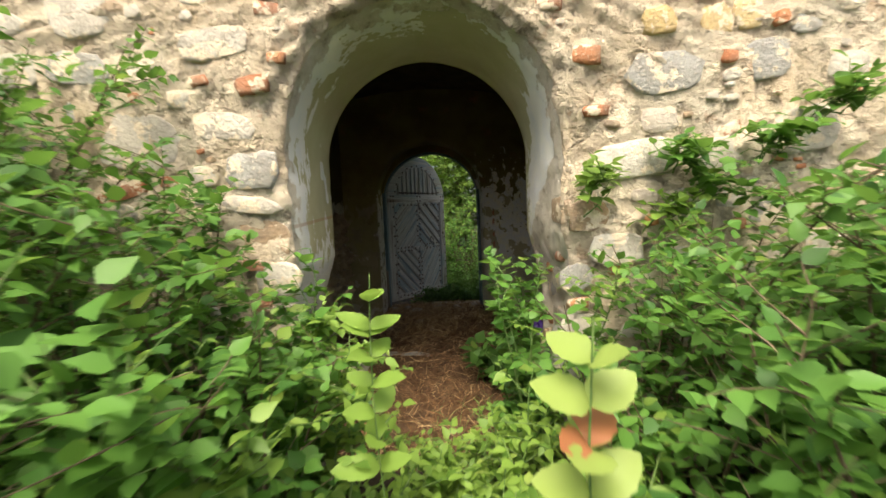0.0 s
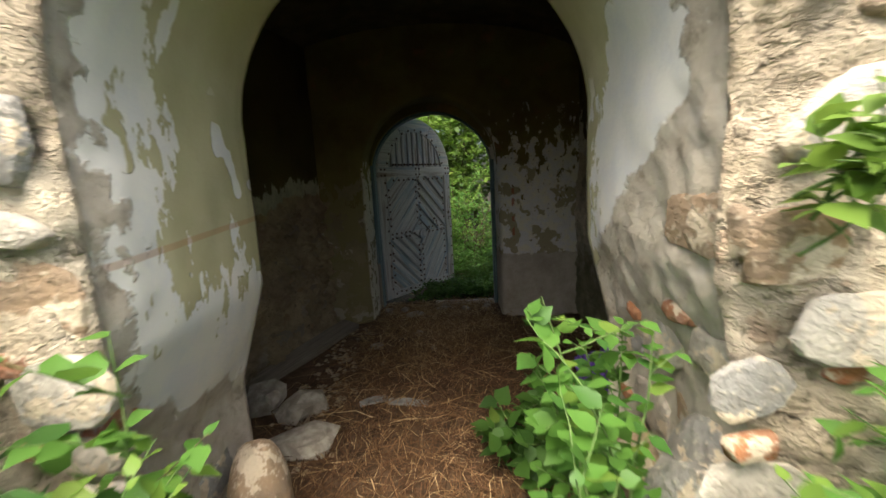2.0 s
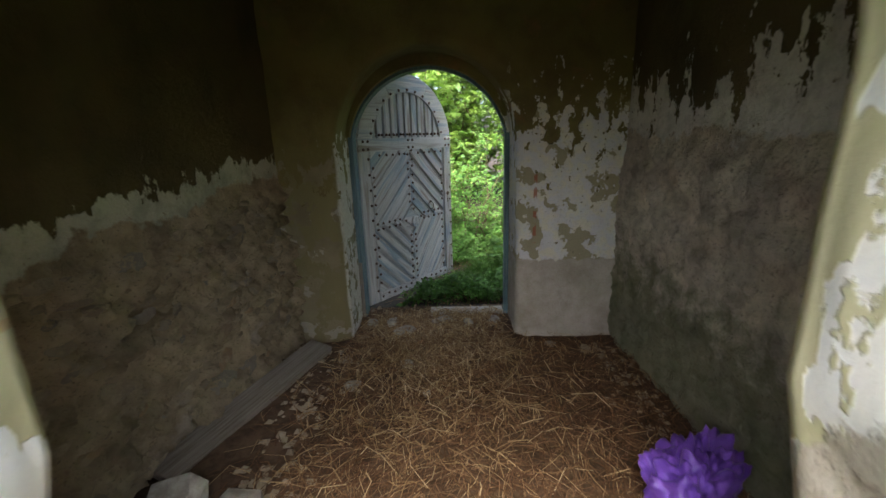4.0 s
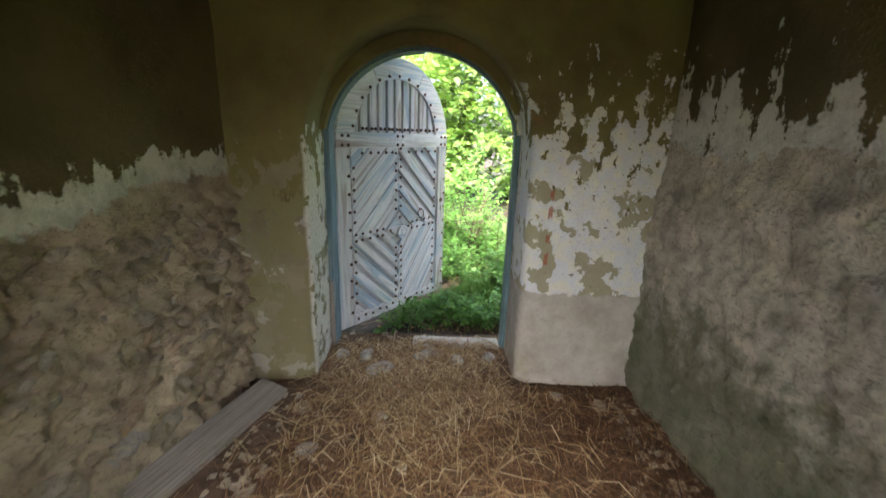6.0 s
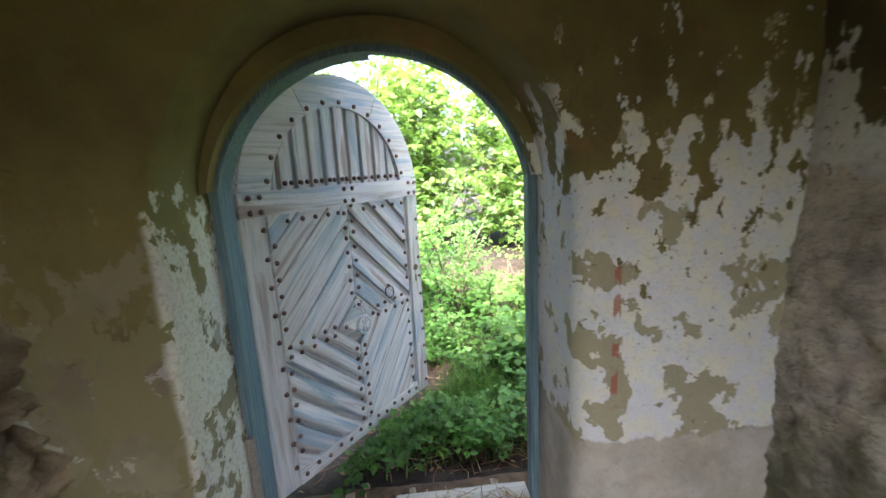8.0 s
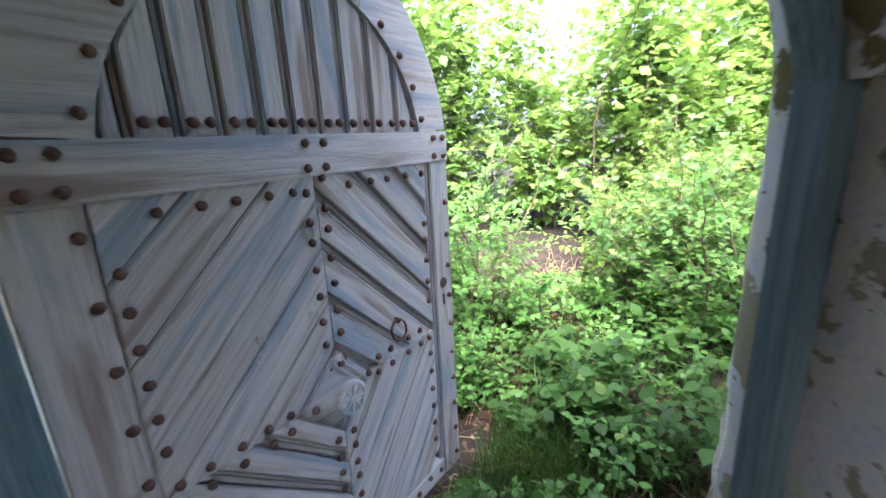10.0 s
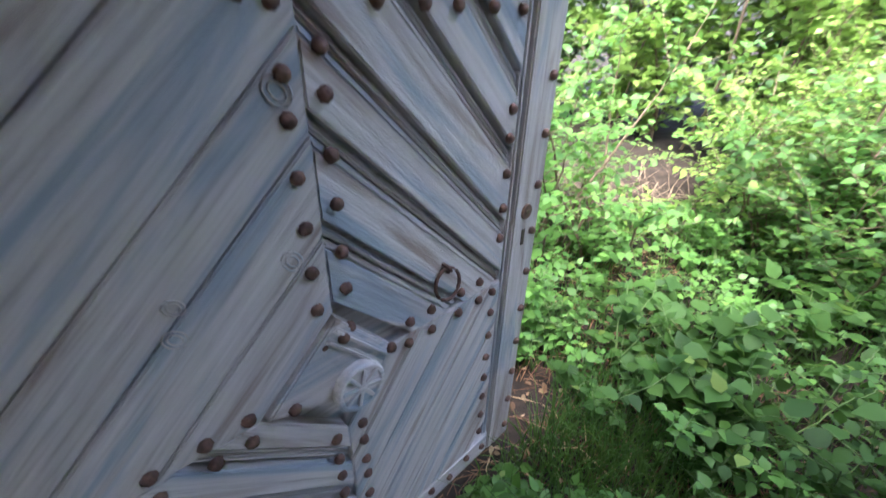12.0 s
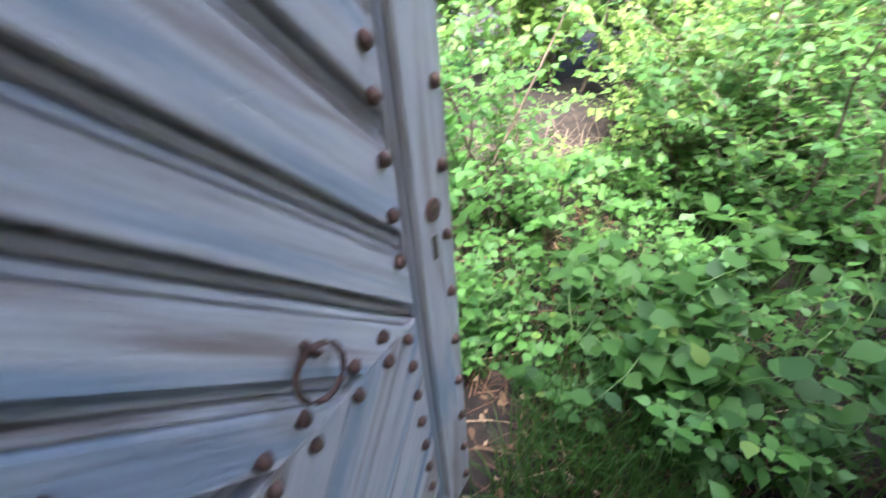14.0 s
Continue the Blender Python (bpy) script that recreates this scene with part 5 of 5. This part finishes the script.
def rubble():
    rng = random.Random(31)
    # heap at the foot of the left jamb
    lump("rock", "reddish-brown rock leaning at the foot of the jamb", "rock", (-0.70, 2.42, 0.0), (0.22, 0.30, 0.50), BROWN_STONE, 12, 0.4, "rubble by the entrance", 3, 0.14)
    lump("rock", "dark grey rock wedged beside the jamb", "rock", (-0.64, 1.86, 0.0), (0.10, 0.20, 0.86), GREY_STONE, 2, 0.6, "rubble by the entrance", 3)
    lump("rock", "pale rock in the rubble by the entrance", "rock", (-0.76, 1.80, -0.02), (0.22, 0.20, 0.90), PALE_STONE, 3, 0.0, "rubble by the entrance", 3)
    lump("rock", "flat pale lime slab lying in the straw", "rock", (-0.76, 3.02), (0.32, 0.26, 0.10), LIME_ROCK, 4, 0.3, "rubble by the entrance", 2, 0.55)
    lump("rock", "pale angular lime block on the floor", "rock", (-0.88, 3.32), (0.24, 0.22, 0.14), LIME_ROCK, 5, 0.9, "rubble by the entrance", 2, 0.55)
    lump("rock", "pale angular lime block on the floor", "rock", (-1.13, 3.36), (0.26, 0.20, 0.16), LIME_ROCK, 6, 0.1, "rubble by the entrance", 2, 0.55)
    lump("rock", "grey rock at the foot of the jamb", "rock", (0.62, 2.0, 0.0), (0.20, 0.30, 0.80), GREY_STONE, 7, 0.4, "rubble by the entrance", 3)
    lump("rock", "brown rock at the foot of the jamb", "rock", (0.60, 2.32, 0.0), (0.14, 0.26, 0.60), BROWN_STONE, 8, 0.0, "rubble by the entrance", 3)
    for k, (x, y) in enumerate(((-0.50, 1.86), (0.58, 1.78), (-0.46, 2.22))):
        lump("broken_brick", "broken orange brick in the rubble", "brick", (x, y, 0.02), (0.14, 0.09, 0.07), BRICK, 40 + k, k * 0.8, "broken bricks", 2, 0.12)
    # scattered stones by the door and along the walls
    spots = [(-0.35, 5.18), (-0.22, 5.02), (-0.46, 5.28), (0.30, 5.30), (-0.80, 4.75), (-0.72, 4.62), (0.72, 4.78), (0.95, 4.70), (1.02, 4.45), (-0.30, 4.55), (-0.15, 4.20), (-0.62, 4.30), (1.08, 4.10), (-0.55, 5.10), (0.05, 5.22)]
    for k, (x, y) in enumerate(spots):
        s = rng.uniform(0.035, 0.085)
        lump("rubble_stone", "small pale stone lying in the straw", "stone", (x, y), (s * 1.3, s, s * 0.6), rng.choice([LIME_ROCK, WALL_STONE, GREY_STONE]), 60 + k, rng.uniform(0, 3), "scattered stones", 2)
    for k, (x, y, w, d) in enumerate(((-0.47, 5.16, 0.10, 0.15), (-0.36, 4.99, 0.19, 0.13), (-0.06, 5.19, 0.20, 0.13), (0.36, 5.16, 0.11, 0.09), (-0.64, 5.17, 0.13, 0.10), (0.14, 5.12, 0.12, 0.08))):
        lump("mortar_lump", "flat pale lump of fallen mortar before the door", "rubble", (x, y), (w, d, 0.075), LIME_ROCK, 120 + k, 0.4 * k, "fallen mortar by the door", 2, 0.25)
    for k, (x, y) in enumerate(((-0.24, 4.86), (-0.30, 4.80))):
        lump("brick_chip", "small red brick chip on the straw", "brick", (x, y), (0.09, 0.06, 0.035), BRICK, 90 + k, 0.5 * k, "", 2, 0.15)
    verts, loops, sizes = [], [], []
    for _ in range(620):
        side = rng.random()
        x, y = (rng.uniform(-0.7, 0.4), rng.gauss(5.2, 0.12)) if side < 0.4 else ((rng.gauss(-0.85, 0.12), rng.uniform(2.8, 4.8)) if side < 0.75 else (rng.gauss(1.05, 0.07), rng.uniform(3.0, 4.8)))
        z, s = floor_height(x, y), rng.uniform(0.005, 0.022)
        b = len(verts)
        verts += [Vector((x, y, z)) + Vector([s * (q + rng.uniform(-0.3, 0.3)) for q in c]) for c in ((-1, -1, 0), (1, -1, 0), (1, 1, 0), (-1, 1, 0), (0, 0, 1.1))]
        loops += [b, b + 1, b + 4, b + 1, b + 2, b + 4, b + 2, b + 3, b + 4, b + 3, b, b + 4]
        sizes += [3, 3, 3, 3]
    thing("plaster_crumbs", "pale crumbs of fallen plaster along the walls", "debris", me=mesh_bulk("plaster_crumbs", verts, loops, sizes, WALL_STONE, False), kind="stuff")


rubble()


def loose_things():
    # board along the left wall
    bm = bmesh.new()
    box_bm(bm, (-0.085, -0.62, -0.02), (0.085, 0.62, 0.02), 0.005)
    bmesh.ops.subdivide_edges(bm, edges=[e for e in bm.edges if abs(e.verts[0].co.y - e.verts[1].co.y) > 1], cuts=12)
    for v in bm.verts:
        v.co.z += 0.006 * math.sin(v.co.y * 3) + 0.003 * noise.noise(v.co * 9)
        v.co.x += 0.004 * noise.noise(v.co * 7)
    thing("board", "long dusty grey wooden board lying along the wall", "board", Matrix.Translation((-1.13, 4.15, 0.085)) @ Matrix.Rotation(radians(-18.5), 4, "Z") @ Matrix.Rotation(radians(12), 4, "Y"), from_bm("board", bm, BOARD))
    # curved broken roof slates
    for k, (x, y, ln, turn) in enumerate(((-0.47, 3.37, 0.17, 0.35), (-0.27, 3.32, 0.24, -0.2))):
        v, f = [], []
        n = 7
        for i in range(n):
            u = i / (n - 1) - 0.5
            for w, z in ((-0.035, 0), (0.035, 0), (0.035, 0.012), (-0.035, 0.012)):
                v.append((u * ln, w * (1 - 0.5 * abs(u)) + 0.25 * ln * u * u, z + 0.02 + 0.015 * math.cos(u * 3)))
        for i in range(n - 1):
            f += [(4 * i + j, 4 * i + (j + 1) % 4, 4 * i + 4 + (j + 1) % 4, 4 * i + 4 + j) for j in range(4)]
        f += [(3, 2, 1, 0), tuple(4 * (n - 1) + j for j in range(4))]
        thing("tile_shard", "grey curved shard of a broken tile on the straw", "tile shard", Matrix.Translation((x, y, floor_height(x, y) - 0.012)) @ Matrix.Rotation(turn, 4, "Z"), mesh_of("tile_shard", v, f, SLATE, False), "tile shards")
    # crumpled plastic bag
    bm = bmesh.new()
    bmesh.ops.create_icosphere(bm, subdivisions=5, radius=1.0)
    for v in bm.verts:
        p = v.co.copy()
        fold = noise.turbulence(p * 1.3, 3, True) * 0.42 + 0.16 * abs(noise.noise(p * 5.0)) + 0.05 * noise.noise(p * 12)
        p = Vector([math.copysign(abs(q) ** 0.7, q) for q in p])
        r = 0.78 + fold
        neck = max(0.0, p.z - 0.55)
        v.co = Vector((p.x * 0.19 * r * (1 - 0.6 * neck), p.y * 0.13 * r * (1 - 0.6 * neck), max(0.0, (p.z + 0.82) * 0.16 * r)))
    me = from_bm("plastic_bag", bm, BAG, True)
    thing("plastic_bag", "crumpled shiny purple plastic bag standing on the straw", "plastic bag", Matrix.Translation((0.93, 3.38, floor_height(0.93, 3.38) - 0.006)) @ Matrix.Rotation(0.5, 4, "Z"), me)
    # dry grass blades standing before the arch and on the threshold
    rng = random.Random(77)
    for k in range(5):
        x, y = (-0.20 + 0.12 * k, 2.1 + 0.06 * k)
        sv, sl, ss = [], [], []
        for _ in range(4):
            a = rng.uniform(0, 6.28)
            p = Vector((rng.gauss(0, 0.02), rng.gauss(0, 0.02), 0))
            d = Vector((math.cos(a) * 0.3, math.sin(a) * 0.3, 1))
            pts = []
            for i in range(6):
                pts.append(p.copy())
                p = p + d * 0.04
                d = (d + Vector((math.cos(a), math.sin(a), -0.25)) * 0.25).normalized()
            tube(sv, sl, ss, pts, 0.0018, 0.0006, 4)
        thing("grass_tuft", "small tuft of pale grass growing from the floor", "grass", Matrix.Translation((x, y, floor_height(x, y) - 0.005)), mesh_bulk("grass_tuft", sv, sl, ss, GREEN_STEM), "grass tufts")


loose_things()


# ---- single plants seen close ----
def one_leaf(name, parent, root, way, up, size, breadth, material):
    """A single leaf with a folded midrib, a drooping tip and a slightly toothed edge."""
    d = Vector(way).normalized()
    s = d.cross(Vector(up)).normalized()
    u = s.cross(d)
    v, f = [], []
    rows = 11
    for i in range(rows):
        t = i / (rows - 1)
        half = 0.34 * breadth * size * max(0.0, math.sin(math.pi * t ** 0.8)) ** 0.75 * (1 + 0.05 * (-1) ** i)
        droop = -0.22 * size * t * t + 0.03 * size * math.sin(7 * t)
        for k in (-1, -0.5, 0, 0.5, 1):
            v.append(d * size * t + s * half * k + u * (droop + abs(k) * 0.35 * half - 0.10 * half * k * k * 2))
    for i in range(rows - 1):
        f += [(i * 5 + k, i * 5 + k + 1, i * 5 + k + 6, i * 5 + k + 5) for k in range(4)]
    return part(name, mesh_of(name, v, f, material), parent, "", Matrix.Translation(root))


def sprig(name, label, base, top, n, size, material, rng, stem=GREEN_STEM, tip=None, breadth=0.85, low=0.3):
    """An upright shoot whose leaves stand in pairs."""
    b, t = Vector(base), Vector(top)
    ob = thing(name, label, "plant", Matrix.Translation(b))
    pts = [(t - b) * (i / 7) + Vector((0.012 * math.sin(i * 0.9), 0.01 * math.cos(i), 0)) for i in range(8)]
    sv, sl, ss = [], [], []
    tube(sv, sl, ss, pts, 0.0035, 0.0015, 6)
    part("stem", mesh_bulk("stem", sv, sl, ss, stem), ob)
    for i in range(n):
        k = low + (1 - low) * i / max(1, n - 1)
        p = pts[min(6, int(k * 7))].lerp(pts[min(7, int(k * 7) + 1)], k * 7 - int(k * 7))
        a = i * 1.9 + rng.uniform(-0.3, 0.3)
        for s in (1, -1):
            way = Vector((s * math.cos(a) + rng.gauss(0, 0.25), s * math.sin(a) + rng.gauss(0, 0.25), rng.uniform(0.0, 0.5) + 0.4 * k))
            mat = material if tip is None or k < 0.97 else tip
            one_leaf("leaf", ob, p, way, Vector((rng.gauss(0, 0.2), -0.5, 1)), size * rng.uniform(0.8, 1.1) * (1.15 - 0.35 * (k - low) / (1 - low)), breadth, mat)
    return ob


def close_plants():
    rng = random.Random(5)
    sprig("upright_shoot", "upright shoot with paired bright green leaves", (-0.17, 1.0, 0.0), (-0.185, 1.0, 1.10), 8, 0.10, LEAF_BRIGHT, rng, low=0.55)
    sprig("lime_shoot", "tender lime-green shoot with reddish tips", (0.21, 0.52, -0.1), (0.185, 0.50, 1.10), 8, 0.088, LEAF_LIME, rng, tip=LEAF_RED, breadth=1.15, low=0.66)
    # shrub at the foot of the right jamb
    roots = [(0.41 + rng.gauss(0, 0.06), 1.98 + rng.gauss(0, 0.09), 0.02) for _ in range(16)]

    def clear(p):
        x, y, z = p
        return 0.20 < x < (0.52 if y > FRONT - 0.05 else 0.8) and z < 1.20 - 0.8 * abs(x - 0.36) - 0.5 * abs(y - 2.0) and y < 2.32

    shrub("jamb_shrub", "leafy shrub crowding the foot of the arch jamb", rng, roots, 1.3, 0.24, 0.052, 0.024, LEAF, GREEN_STEM, keep=clear, twigs=12, spread=0.08, breadth=1.25, bare=0.12)
    roots = [(0.32 + rng.gauss(0, 0.07), 2.72 + rng.gauss(0, 0.07), 0.02) for _ in range(8)]
    shrub("ground_ivy", "dark lobed ground leaves spreading over the straw", rng, roots, 0.34, 0.14, 0.075, 0.03, LEAF_DARK_SHADED, GREEN_STEM, twigs=6, breadth=1.3, keep=lambda p: p[0] < 0.50 and p[2] < 0.42)
    # wall plants to the right of the arch
    for x, z in ((0.63, 1.33), (0.92, 1.16), (1.15, 1.30), (1.36, 1.44), (1.60, 1.62), (1.02, 1.42)):
        roots = [(x + rng.gauss(0, 0.05), FRONT - 0.06, z - 0.05 + rng.gauss(0, 0.03)) for _ in range(4)]
        shrub("wall_plant", "small bright plant rooted between the stones", rng, roots, 0.16, 0.13, 0.062, 0.028, LEAF_BRIGHT if x < 1 else LEAF, GREEN_STEM, lean=(0.3, -0.6, 0.7), twigs=6, breadth=1.2, keep=lambda p: p[1] < FRONT - 0.04, group="plants on the wall")


close_plants()


def behind_the_door():
    rng = random.Random(9)
    # dry leaves and thin grass on the trodden ground
    items = []
    for _ in range(1500):
        x, y = rng.uniform(-0.5, 2.6), rng.uniform(5.6, 9.8)
        if 0.3 < x < 2.4 and y > 8.0:
            continue
        items.append(((x, y, ground_height(x, y) + rng.uniform(0.004, 0.02)), (rng.gauss(0, 1), rng.gauss(0, 1), rng.gauss(0, 0.2)), (rng.gauss(0, 0.4), rng.gauss(0, 0.4), 1), rng.uniform(0.02, 0.06), rng.uniform(0.7, 1.1)))
    thing("leaf_litter", "brown dry leaf litter on the ground behind the door", "leaves", me=leaves_mesh("leaf_litter", items, DRY_LEAF), kind="stuff")

    def region(r):
        return r.gauss(0.5, 0.5), r.uniform(5.6, 8.0)

    thing("dry_stalks", "dry pale stalks lying among the undergrowth", "straw", me=strips("dry_stalks", 1400, region, ground_height, (0.05, 0.3), 0.0016, STRAW, rng), kind="stuff")
    def on_bank(r):
        return r.gauss(1.35, 0.5), r.gauss(8.9, 0.4)

    thing("twigs", "dark dead twigs strewn over the bare soil bank", "twigs", me=strips("twigs", 420, on_bank, ground_height, (0.1, 0.45), 0.004, BARK, rng, 0.10), kind="stuff")
    # grass blades
    verts, loops, sizes = [], [], []
    for q in range(9000):
        x, y = (rng.uniform(-0.1, 2.8), rng.uniform(5.7, 9.0)) if q < 6500 else (rng.gauss(0.42, 0.25), rng.gauss(6.4, 0.25))
        if (x + 0.70) * 0.785 - (y - 5.492) * 0.62 < 0.04 and y < 6.8 or (x > 0.65 and y < 6.15):
            continue
        p, a, h = Vector((x, y, ground_height(x, y) - 0.01)), rng.uniform(0, 6.28), rng.uniform(0.06, 0.22)
        side, bend = Vector((math.cos(a), math.sin(a), 0)) * 0.0025, Vector((rng.gauss(0, 0.4), rng.gauss(0, 0.4), 0)) * h
        b = len(verts)
        verts += [p - side, p + side, p + bend * 0.35 + Vector((0, 0, h * 0.6)) + side, p + bend * 0.35 + Vector((0, 0, h * 0.6)) - side, p + bend + Vector((0, 0, h))]
        loops += [b, b + 1, b + 2, b + 3, b + 3, b + 2, b + 4]
        sizes += [4, 3]
    thing("grass", "thin green grass blades between the ground plants", "grass", me=mesh_bulk("grass", verts, loops, sizes, LEAF_DARK_SHADED, False), kind="stuff")


behind_the_door()
